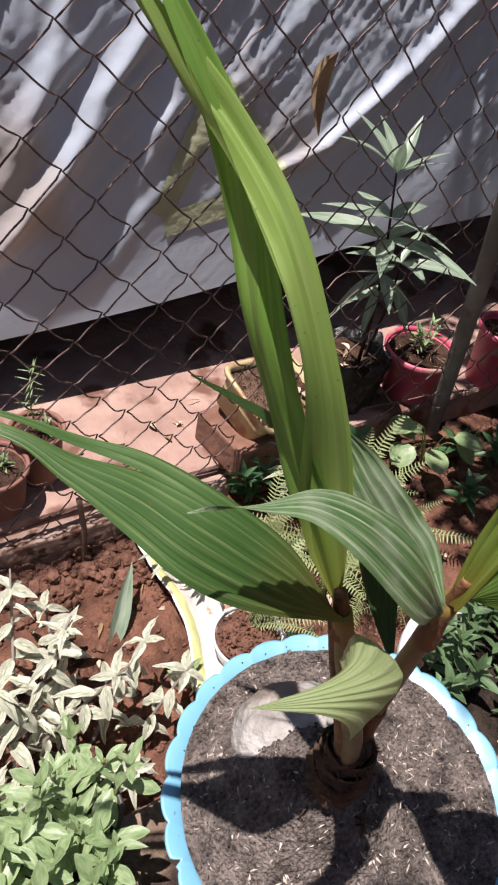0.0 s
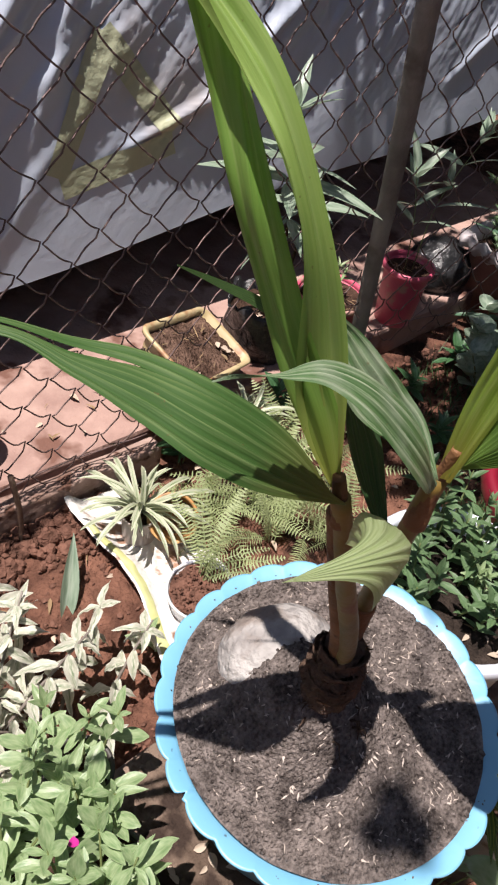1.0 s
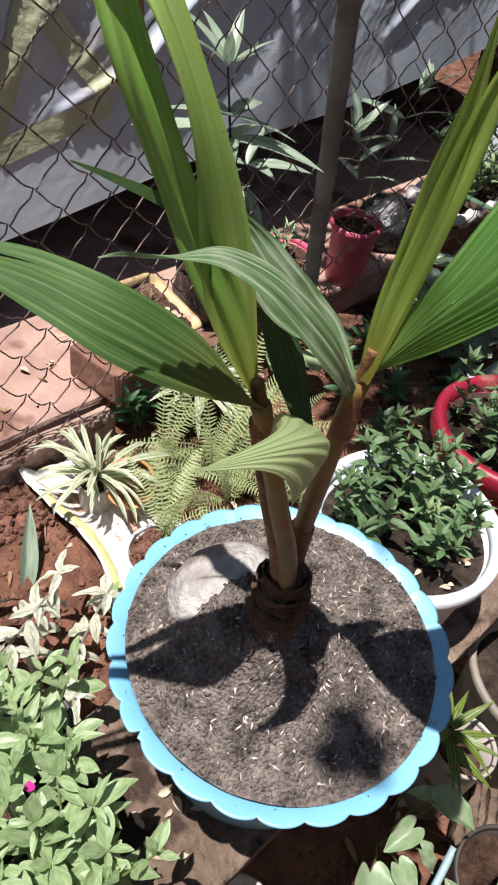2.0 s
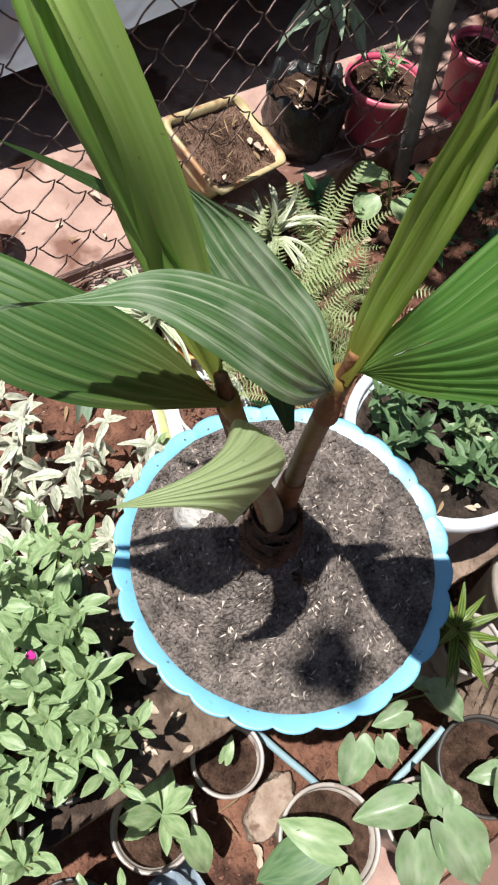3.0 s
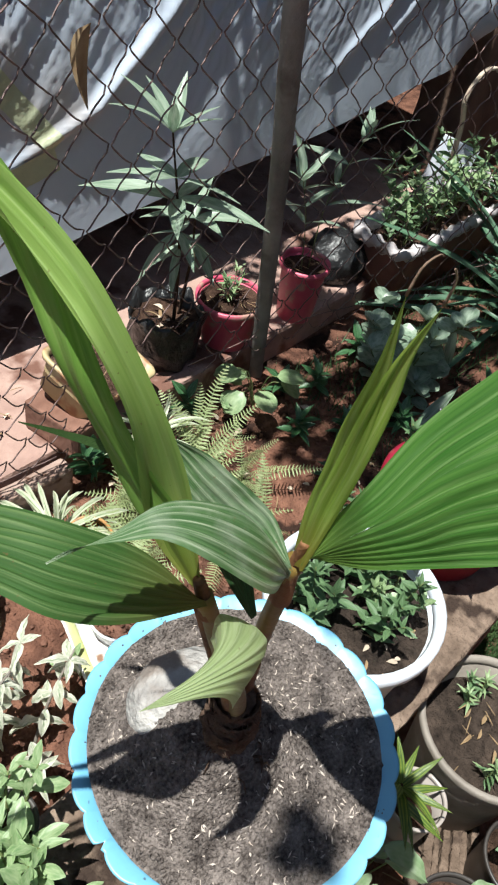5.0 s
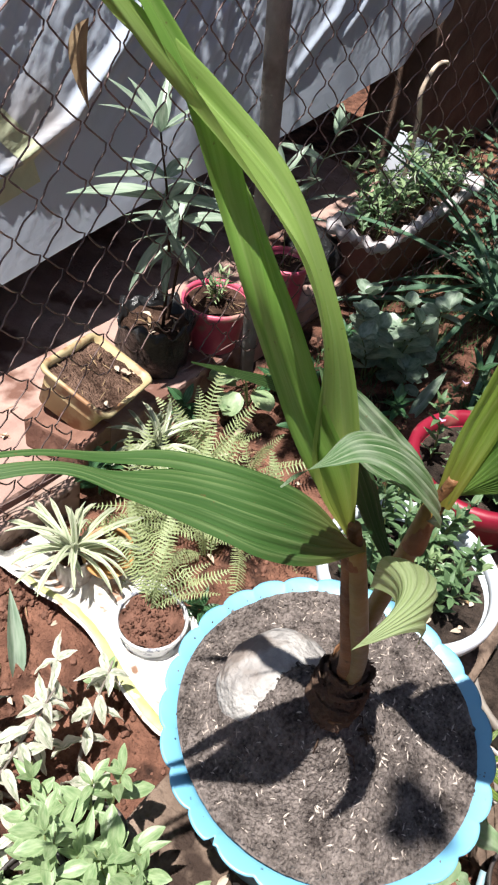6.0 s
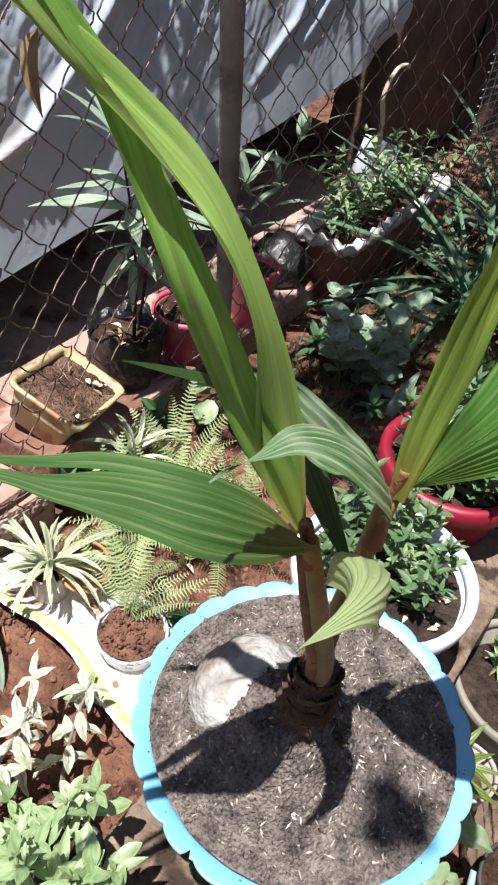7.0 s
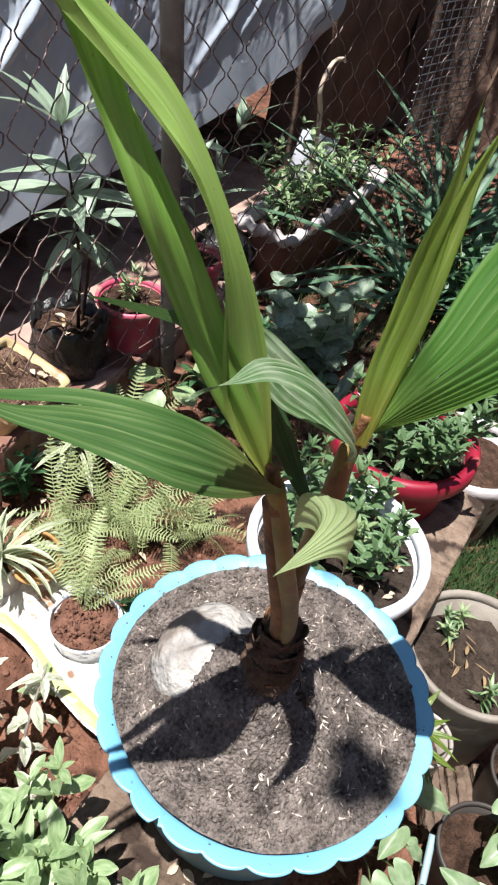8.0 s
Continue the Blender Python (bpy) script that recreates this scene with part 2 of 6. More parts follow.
M_PALELITTER = mat("pale dry leaf", (0.42, 0.32, 0.24), (0.62, 0.52, 0.42), 30, 0.8, 0.2, 60, spread=0.2)
M_ORANGE = mat("old orange plastic", (0.42, 0.2, 0.06), (0.55, 0.33, 0.14), 12, 0.5, 0.1, 40, spots=((0.3, 0.17, 0.1), 16.0, 0.14))
M_GRASS = mat("grass", (0.03, 0.065, 0.018), (0.085, 0.145, 0.05), 30, 0.6, 0.0, translucent=0.25)
M_MAUVE = mat("mauve petal", (0.4, 0.3, 0.45), (0.6, 0.5, 0.62), 30, 0.6, 0.0)
M_MAGENTA = mat("magenta petal", (0.4, 0.01, 0.2), (0.6, 0.03, 0.3), 30, 0.6, 0.0)
M_PATH = mat("red oxide floor", (0.11, 0.06, 0.047), (0.2, 0.112, 0.086), 9, 0.75, 0.4, 50, spots=((0.08, 0.045, 0.037), 6.0, 0.14), spec=0.3)
M_GALV = mat("galvanised wire", (0.45, 0.44, 0.43), (0.65, 0.63, 0.6), 60, 0.5, 0.1, 100)
# foliage
B_UP = blade_mat("upright palm blade", (0.24, 0.38, 0.08), (0.34, 0.48, 0.13), (0.46, 0.57, 0.24), 2, streak=0.4, translucent=0.42, base_tint=((0.36, 0.33, 0.065), 0.16), fleck=0.02)
B_UPDARK = blade_mat("deep green palm blade", (0.15, 0.3, 0.048), (0.25, 0.42, 0.09), (0.38, 0.52, 0.17), 2, streak=0.4, translucent=0.42, base_tint=((0.33, 0.31, 0.055), 0.16), fleck=0.02)
B_LEFT = blade_mat("spreading palm blade", (0.045, 0.108, 0.026), (0.066, 0.138, 0.036), (0.2, 0.28, 0.11), 6, base_tint=((0.17, 0.16, 0.04), 0.2), streak=0.7, fleck=0.03)
B_LEFTNARROW = blade_mat("narrow spreading palm blade", (0.045, 0.108, 0.026), (0.066, 0.138, 0.036), (0.2, 0.28, 0.11), 2, base_tint=((0.17, 0.16, 0.04), 0.2), streak=0.7, fleck=0.03)
# bright stripes: pale dusty ribs, with the blade's glossy highlights painted in
B_TWIST = blade_mat("dusty twisted palm blade", (0.055, 0.13, 0.045), (0.14, 0.235, 0.1), (0.48, 0.55, 0.38), 6, streak=0.85, fleck=0.04, rough=0.28, dust=0.35)
B_FAN = blade_mat("pale fan blade", (0.28, 0.36, 0.15), (0.42, 0.5, 0.26), (0.54, 0.6, 0.38), 10, streak=0.5, fleck=0.01, translucent=0.4)
B_SPEAR = blade_mat("yellow green spear blade", (0.24, 0.36, 0.05), (0.4, 0.52, 0.11), (0.5, 0.56, 0.22), 2, translucent=0.52, base_tint=((0.33, 0.27, 0.05), 0.2), fleck=0.02)
B_RIGHT = blade_mat("broad palm blade", (0.045, 0.15, 0.022), (0.12, 0.26, 0.05), (0.26, 0.4, 0.15), 7, streak=0.6, translucent=0.36, base_tint=((0.2, 0.3, 0.06), 0.25))
B_RIGHTUP = blade_mat("broad palm blade near its midrib", (0.045, 0.15, 0.022), (0.12, 0.26, 0.05), (0.26, 0.4, 0.15), 4, streak=0.6, translucent=0.36, base_tint=((0.2, 0.3, 0.06), 0.25))
# darker copy of the palm green, with shade put into the colour
B_DARK = blade_mat("shaded palm blade", (0.02, 0.06, 0.02), (0.045, 0.1, 0.035), (0.1, 0.16, 0.07), 7)
F_SOFT = blade_mat("soft green leaf", (0.2, 0.315, 0.135), (0.42, 0.52, 0.29), (0.52, 0.6, 0.4), 1, rough=0.38, streak=0.12, translucent=0.35)
F_SOFTDARK = blade_mat("muted green leaf", (0.075, 0.15, 0.065), (0.16, 0.255, 0.115), (0.26, 0.34, 0.2), 2, rough=0.45, streak=0.4, translucent=0.3)
F_CREAM = blade_mat("cream edged leaf", (0.48, 0.49, 0.38), (0.8, 0.78, 0.68), (0.11, 0.19, 0.075), 1, rough=0.5, streak=0.85, translucent=0.3)
F_SPIDER = blade_mat("striped strap leaf", (0.5, 0.53, 0.38), (0.62, 0.64, 0.48), (0.11, 0.2, 0.06), 1, rough=0.45, streak=1.0, translucent=0.3)
F_FERN = blade_mat("fern leaflet", (0.29, 0.36, 0.15), (0.49, 0.55, 0.3), (0.6, 0.63, 0.4), 1, rough=0.42, streak=0.3, translucent=0.35)
F_SILVER = blade_mat("silvery round leaf", (0.1, 0.22, 0.08), (0.23, 0.37, 0.18), (0.36, 0.46, 0.3), 2, rough=0.35, streak=0.4, translucent=0.25)
F_GLOSS = blade_mat("glossy dark leaf", (0.025, 0.085, 0.03), (0.065, 0.15, 0.06), (0.16, 0.27, 0.15), 3, rough=0.35, streak=0.5, translucent=0.2)
F_SILVER = blade_mat("silvery green leaf", (0.17, 0.25, 0.17), (0.36, 0.45, 0.34), (0.5, 0.57, 0.47), 1, rough=0.34, streak=0.5, translucent=0.3)
F_ARROW = blade_mat("pale arrowhead leaf", (0.2, 0.31, 0.15), (0.34, 0.44, 0.26), (0.5, 0.56, 0.42), 1, rough=0.36, streak=0.3, translucent=0.35, fleck=0.01, dust=0.4)
F_CROTON = blade_mat("spotted croton leaf", (0.03, 0.07, 0.015), (0.1, 0.17, 0.03), (0.4, 0.42, 0.08), 3, rough=0.35, streak=0.8, translucent=0.2)
F_STRAP = blade_mat("dark strap leaf", (0.06, 0.14, 0.08), (0.13, 0.23, 0.14), (0.2, 0.31, 0.2), 2, rough=0.45, streak=0.4, translucent=0.25)


# ---- building helpers ----
def mesh_object(name, bm, material, smooth=True):
    me = bpy.data.meshes.new(name)
    bm.to_mesh(me)
    bm.free()
    if smooth:
        me.polygons.foreach_set("use_smooth", [True] * len(me.polygons))
    me.materials.append(material)
    return new(name, me)


def part(name, bm, material, parent, label="", smooth=True):
    ob = mesh_object(name, bm, material, smooth)
    ob.parent = parent
    if label:
        tagged(ob, label=label)
    return ob


def shared(name, me, parent, m):
    """A piece on an existing mesh, at the pose m."""
    ob = new(name, me)
    ob.parent = parent
    ob.matrix_basis = m
    return ob


def thing(name, place, label, category, group="", kind=""):
    ob = new(name)
    ob.location = place
    ob.empty_display_size = 0.02
    return tagged(ob, label, category, group, kind)


def curve_points(knots, n):
    """A smooth curve through the knots, as n + 1 points."""
    k = [Vector(p) for p in knots]
    k = [2 * k[0] - k[1], *k, 2 * k[-1] - k[-2]]
    out = []
    spans = len(k) - 3
    for i in range(n + 1):
        s = min(i / n * spans, spans - 1e-6)
        j, u = int(s), s - int(s)
        a, b, c, d = k[j : j + 4]
        out.append(0.5 * (2 * b + (c - a) * u + (2 * a - 5 * b + 4 * c - d) * u * u + (3 * b - a - 3 * c + d) * u ** 3))
    return out


def tube(bm, points, radii, sides=8, cap=True, rough=0.0):
    """A round bar along the points."""
    rings = []
    ref = None
    n = len(points)
    for i, p in enumerate(points):
        d = (points[min(i + 1, n - 1)] - points[max(i - 1, 0)]).normalized()
        if ref is None:
            ref = d.orthogonal().normalized()
        ref = (ref - d * ref.dot(d)).normalized()
        side = d.cross(ref)
        r = radii[i] if isinstance(radii, (list, tuple)) else radii
        ring = []
        for s in range(sides):
            a = 2 * math.pi * s / sides
            q = r * (1 + (rough * noise.noise(p * 60 + Vector((s, 0, 0))) if rough else 0))
            ring.append(bm.verts.new(p + (ref * math.cos(a) + side * math.sin(a)) * q))
        rings.append(ring)
    for a, b in zip(rings, rings[1:]):
        for s in range(sides):
            bm.faces.new((a[s], a[(s + 1) % sides], b[(s + 1) % sides], b[s]))
    if cap:
        bm.faces.new(rings[0][::-1])
        bm.faces.new(rings[-1])
    return rings


def lathe(bm, profile, sides=48, centre=(0, 0), wave=None, closed=False):
    """A turned body from (radius, height) pairs. wave(angle, index) scales the radius."""
    rings = []
    for i, (r, z) in enumerate(profile):
        ring = []
        for s in range(sides):
            a = 2 * math.pi * s / sides
            q = r * (wave(a, i) if wave else 1)
            ring.append(bm.verts.new((centre[0] + q * math.cos(a), centre[1] + q * math.sin(a), z)))
        rings.append(ring)
    for a, b in zip(rings, rings[1:]):
        for s in range(sides):
            bm.faces.new((a[s], a[(s + 1) % sides], b[(s + 1) % sides], b[s]))
    if closed:
        bm.faces.new(rings[-1])
    return rings


def box(bm, lo, hi, bevel=0.0, segments=2):
    r = bmesh.ops.create_cube(bm, size=1.0)
    for v in r["verts"]:
        v.co = Vector([lo[i] + (v.co[i] + 0.5) * (hi[i] - lo[i]) for i in range(3)])
    if bevel:
        edges = list({e for v in r["verts"] for e in v.link_edges})
        bmesh.ops.bevel(bm, geom=edges, offset=bevel, segments=segments, affect="EDGES", profile=0.6)


def roughen(bm, amount, scale, seed=0.0):
    bm.normal_update()
    for v in bm.verts:
        v.co += v.normal * amount * noise.noise(v.co * scale + Vector((seed, seed * 2, 0)))


def sheet_between(left, right, pleats=0, depth=0.06, arch=0.0, nu=40, nv=20, shear=0.0):
    """A blade between two edge curves, pleated along its length, with UVs."""
    bm = bmesh.new()
    uvl = bm.loops.layers.uv.new("UVMap")
    A, B = curve_points(left, nu), curve_points(right, nu)
    grid = []
    for i in range(nu + 1):
        a, b = A[i], B[i]
        w = b - a
        t = (A[min(i + 1, nu)] + B[min(i + 1, nu)] - A[max(i - 1, 0)] - B[max(i - 1, 0)])
        n = t.cross(w)
        n = n.normalized() if n.length > 1e-12 else Vector((0, 0, 1))
        row = []
        for j in range(nv + 1):
            v = j / nv
            lift = arch * 4 * v * (1 - v)
            if pleats:
                s = ((v - shear * i / nu) * pleats) % 1.0
                lift += depth * (1 - abs(2 * s - 1) - 0.5) / max(pleats, 1) * 4 * min(1.0, 6 * v, 6 * (1 - v))
            wob = 0.02 * noise.noise(Vector((i * 0.13, v * 3.0, A[0].x * 90)))
            row.append(bm.verts.new(a + w * v + n * w.length * (lift + wob)))
        grid.append(row)
    for i in range(nu):
        for j in range(nv):
            f = bm.faces.new((grid[i][j], grid[i + 1][j], grid[i + 1][j + 1], grid[i][j + 1]))
            for lp, (p, q) in zip(f.loops, ((i, j), (i + 1, j), (i + 1, j + 1), (i, j + 1))):
                lp[uvl].uv = (p / nu, q / nv - shear * p / nu)
    return bm


def leaf_mesh(name, length, width, material, droop=0.25, fold=0.12, shape="oval", nu=8, nv=4, ripple=0.0):
    """One leaf from the origin along +y, upper side +z."""
    bm = bmesh.new()
    uvl = bm.loops.layers.uv.new("UVMap")
    grid = []
    for i in range(nu + 1):
        u = i / nu
        if shape == "oval":
            w = math.sin(math.pi * min(1, u ** 0.85)) ** 0.8
        elif shape == "spoon":
            w = math.sin(math.pi * u ** 1.35) ** 0.75 if 0 < u < 1 else 0.1
        elif shape == "lance":
            w = (math.sin(math.pi * u ** 0.7)) ** 0.9
        elif shape == "strap":
            w = min(1.0, 6 * (1 - u)) ** 0.7 * (0.55 + 0.45 * min(1, u * 4))
        elif shape == "round":
            w = math.sqrt(max(0, 1 - (2 * u - 1) ** 2))
        elif shape == "heart":
            w = math.sin(math.pi * (0.12 + 0.88 * u) ** 0.62) ** 0.75 if u < 1 else 0.0
        else:
            w = 1 - u
        w = max(w, 0.03)
        row = []
        for j in range(nv + 1):
            v = 2 * j / nv - 1
            x = v * w * width / 2
            y = u * length
            if shape == "heart" and u < 0.4:
                y -= math.sin(math.pi * 0.84 * abs(v) ** 0.85) * length * 0.22 * (1 - u / 0.4)
            z = -droop * length * u * u + fold * abs(x) * 2 + ripple * width * math.sin(u * 14 + v * 2) * abs(v)
            row.append(bm.verts.new((x, y, z)))
        grid.append(row)
    for i in range(nu):
        for j in range(nv):
            f = bm.faces.new((grid[i][j], grid[i + 1][j], grid[i + 1][j + 1], grid[i][j + 1]))
            for lp, (p, q) in zip(f.loops, ((i, j), (i + 1, j), (i + 1, j + 1), (i, j + 1))):
                lp[uvl].uv = (p / nu, q / nv)
    me = bpy.data.meshes.new(name)
    bm.to_mesh(me)
    bm.free()
    me.polygons.foreach_set("use_smooth", [True] * len(me.polygons))
    me.materials.append(material)
    return me


def arched_strap(name, length, width, material, start, end, nu=14):
    """A strap leaf that leaves the crown at the start angle and bends over to the end angle."""
    bm = bmesh.new()
    uvl = bm.loops.layers.uv.new("UVMap")
    y = z = 0.0
    grid = []
    for i in range(nu + 1):
        u = i / nu
        a = radians(start + (end - start) * u ** 0.8)
        w = width * min(1.0, 5 * (1 - u) + 0.05) * (0.6 + 0.4 * min(1, u * 4)) / 2
        nrm = Vector((0, -math.sin(a), math.cos(a)))
        grid.append([bm.verts.new(Vector((v * w, y, z)) + nrm * abs(v) * w * 0.5) for v in (-1, -0.45, 0, 0.45, 1)])
        y += math.cos(a) * length / nu
        z += math.sin(a) * length / nu
    for i in range(nu):
        for j in range(4):
            f = bm.faces.new((grid[i][j], grid[i + 1][j], grid[i + 1][j + 1], grid[i][j + 1]))
            for lp, (p, q) in zip(f.loops, ((i, j), (i + 1, j), (i + 1, j + 1), (i, j + 1))):
                lp[uvl].uv = (p / nu, q / 4)
    me = bpy.data.meshes.new(name)
    bm.to_mesh(me)
    bm.free()
    me.polygons.foreach_set("use_smooth", [True] * len(me.polygons))
    me.materials.append(material)
    return me


ICO = [(0, 0, -1), (0.72, -0.53, -0.45), (-0.28, -0.85, -0.45), (-0.89, 0, -0.45), (-0.28, 0.85, -0.45), (0.72, 0.53, -0.45), (0.28, -0.85, 0.45), (-0.72, -0.53, 0.45), (-0.72, 0.53, 0.45), (0.28, 0.85, 0.45), (0.89, 0, 0.45), (0, 0, 1)]
ICO_F = [(0, 1, 2), (1, 0, 5), (0, 2, 3), (0, 3, 4), (0, 4, 5), (1, 5, 10), (2, 1, 6), (3, 2, 7), (4, 3, 8), (5, 4, 9), (1, 10, 6), (2, 6, 7), (3, 7, 8), (4, 8, 9), (5, 9, 10), (6, 10, 11), (7, 6, 11), (8, 7, 11), (9, 8, 11), (10, 9, 11)]


def crumb(bm, rng, centre, r):
    """One uneven lump."""
    m = pose(*centre, rng.uniform(0, 180), rng.uniform(0, 180), 0) @ Matrix.Diagonal((r, r * rng.uniform(0.6, 1.1), r * rng.uniform(0.5, 0.9), 1))
    vs = [bm.verts.new(m @ (Vector(p) * rng.uniform(0.75, 1.15))) for p in ICO]
    for f in ICO_F:
        bm.faces.new([vs[k] for k in f])


def aim(place, heading, rise, roll=0.0, size=1.0):
    """A pose whose +y points along the heading (degrees from +x) and up by rise degrees."""
    return pose(*place, 0, 0, heading - 90) @ pose(0, 0, 0, rise, 0, 0) @ pose(0, 0, 0, 0, roll, 0) @ Matrix.Scale(size, 4)


def bush(parent, seed, stems, height, spread, leaves, step=0.018, per=2, lean=0.35, stem_r=0.0022, base=(0, 0, 0), rise=(15, 50), size=(0.7, 1.15), start=0.25, material=None, tip=True, heading=None):
    """Stems with leaves round them; every leaf is a piece of its own."""
    rng = random.Random(seed)
    for _ in range(stems):
        a = rng.uniform(0, 360) if heading is None else rng.uniform(*heading)
        r0 = spread * math.sqrt(rng.random()) * 0.6
        h = height * rng.uniform(0.65, 1.05)
        foot = Vector(base) + Vector((math.cos(radians(a)) * r0, math.sin(radians(a)) * r0, 0))
        out = Vector((math.cos(radians(a)), math.sin(radians(a)), 0))
        top = foot + out * h * lean * rng.uniform(0.4, 1.3) + Vector((0, 0, h))
        mid = foot.lerp(top, 0.5) - out * h * 0.06 + Vector((rng.uniform(-1, 1), rng.uniform(-1, 1), 0)) * h * 0.05
        pts = curve_points((foot, mid, top), 10)
        bm = bmesh.new()
        tube(bm, pts, [stem_r * (1 - 0.55 * i / 10) for i in range(11)], 5)
        part("stem", bm, material or M_STEMGREEN, parent)
        count = max(3, int(h * (1 - start) / step))
        turn = rng.uniform(0, 360)
        for k in range(count + 1):
            s = start + (1 - start) * k / count
            p = pts[0] if s <= 0 else pts[min(9, int(s * 10))].lerp(pts[min(10, int(s * 10) + 1)], s * 10 - int(s * 10))
            turn += 90 if per == 2 else 137.5
            n = per if k < count or not tip else per + 2
            for q in range(n):
                hd = turn + 360 * q / n + rng.uniform(-14, 14)
                up = rng.uniform(*rise) + (25 if k == count else 0)
                sz = rng.uniform(*size) * (0.75 + 0.35 * math.sin(math.pi * (0.15 + 0.75 * s)))
                shared("leaf", rng.choice(leaves), parent, aim(p, hd, up, rng.uniform(-25, 25), sz))


def pot(parent, radius, height, material, taper=0.75, lip=0.006, wall=0.004, name="pot", sides=40, wave=None, soil=0.85, soil_material=None, bumps=0.004):
    """A round pot with a rolled rim on the parent's ground, and the soil in it."""
    r, h, b = radius, height, radius * taper
    prof = [(0.001, 0.0), (b * 0.96, 0.0), (b, 0.004), (b + (r - lip - b) * 0.9, h * 0.9), (r - lip, h - lip * 1.3), (r - lip - wall * 0.8, h - lip * 1.3), (b + (r - lip - b) * 0.6 - wall, h * 0.62)]
    bm = bmesh.new()
    lathe(bm, prof, sides, wave=wave)
    ob = part(name, bm, material, parent)
    edge = [(r - lip, h - lip * 2.2), (r - lip * 0.15, h - lip * 2.0), (r, h - lip * 1.7), (r, h - lip * 0.4), (r - lip * 0.35, h), (r - lip - wall * 0.3, h - lip * 0.2), (r - lip - wall, h - lip * 1.5), (r - lip, h - lip * 2.2)]
    bm = bmesh.new()
    lathe(bm, edge, sides, wave=wave)
    bmesh.ops.remove_doubles(bm, verts=bm.verts[:], dist=1e-5)
    part("rim", bm, material, ob)
    sr = (r - lip - wall) * 0.995
    bm = bmesh.new()
    rings = []
    zs = h * soil
    for i in range(9):
        q = sr * i / 8
        rings.append((max(q, 0.0005), zs))
    lathe(bm, rings, 36)
    for v in bm.verts:
        v.co.z += bumps * noise.noise(v.co * 45 + Vector((radius * 99, 0, 0))) + bumps * 0.7 * noise.noise(v.co * 120)
    part("soil", bm, soil_material or M_POTSOIL, parent)
    return zs


def litter(parent, seed, count, area, z, meshes, size=(0.6, 1.2), tilt=25):
    """Loose scraps over an ellipse (cx, cy, rx, ry)."""
    rng = random.Random(seed)
    for _ in range(count):
        a, q = rng.uniform(0, 2 * math.pi), math.sqrt(rng.random())
        p = (area[0] + math.cos(a) * q * area[2], area[1] + math.sin(a) * q * area[3], z + rng.uniform(0, 0.004))
        shared("dry_leaf", rng.choice(meshes), parent, aim(p, rng.uniform(0, 360), rng.uniform(-5, tilt), rng.uniform(-30, 30), rng.uniform(*size)))


LITTER = [leaf_mesh("dry_leaf_mesh", 0.045, 0.011, M_STRAW, 0.2, 0.3, "lance", 5, 2), leaf_mesh("dry_leaf_mesh", 0.03, 0.016, M_PALELITTER, 0.3, 0.35, "oval", 5, 2)]
TWIGLET = [leaf_mesh("straw_mesh", 0.05, 0.003, M_STRAW, 0.1, 0.2, "strap", 3, 2)]

# ---- ground, slab, kerb, walls ----
GROUND = -0.03


def ground_height(x, y):
    z = GROUND + 0.022 * noise.noise(Vector((x * 2.2, y * 2.2, 0))) + 0.01 * noise.noise(Vector((x * 9, y * 9, 3)))
    if 0.2 < y < 0.82 and -1.2 < x < 0.6:
        z += 0.012 * noise.noise(Vector((x * 26, y * 26, 5))) + 0.006 * noise.noise(Vector((x * 60, y * 60, 9)))
    return z


def grid_axis(lo, hi, step, far):
    n = int((hi - lo) / step)
    inner = [lo + (hi - lo) * i / n for i in range(n + 1)]
    out = [0.2, 0.6, 1.5, 4, 12, far]
    return [lo - d for d in reversed(out)] + inner + [hi + d for d in out]


bm = bmesh.new()
xs, ys = grid_axis(-1.2, 3.2, 0.022, 400), grid_axis(-1.2, 1.0, 0.022, 400)
gv = [[bm.verts.new((x, y, ground_height(x, y) if abs(x) < 9 and abs(y) < 9 else GROUND)) for y in ys] for x in xs]
for i in range(len(xs) - 1):
    for j in range(len(ys) - 1):
        bm.faces.new((gv[i][j], gv[i + 1][j], gv[i + 1][j + 1], gv[i][j + 1]))
tagged(mesh_object("ground", bm, M_EARTH), "bare reddish brown garden earth with crumbs and litter", "ground", kind="structure")

bm = bmesh.new()
box(bm, (-3.0, 0.86, -0.25), (2.3, 2.28, 0.06), 0.012)
bmesh.ops.subdivide_edges(bm, edges=bm.edges[:], cuts=3, use_grid_fill=True)
roughen(bm, 0.006, 5)
tagged(mesh_object("pavement_slab", bm, M_SLAB, False), "worn pinkish concrete slab strewn with crumbs behind the fence", "pavement", kind="structure")

bm = bmesh.new()
box(bm, (-1.6, 0.795, -0.12), (0.34, 0.84, 0.055), 0.008)
bmesh.ops.subdivide_edges(bm, edges=[e for e in bm.edges if e.calc_length() > 0.5], cuts=40)
roughen(bm, 0.008, 18)
tagged(mesh_object("kerb", bm, M_KERB), "rough brown timber kerb along the bed's edge", "kerb", kind="structure")

bm = bmesh.new()
box(bm, (0.02, -1.3, -0.12), (1.9, -0.455, -0.012), 0.008)
bmesh.ops.subdivide_edges(bm, edges=bm.edges[:], cuts=4, use_grid_fill=True)
roughen(bm, 0.004, 7)
tagged(mesh_object("path", bm, M_PATH, False), "smooth worn red cement garden path", "path", kind="structure")

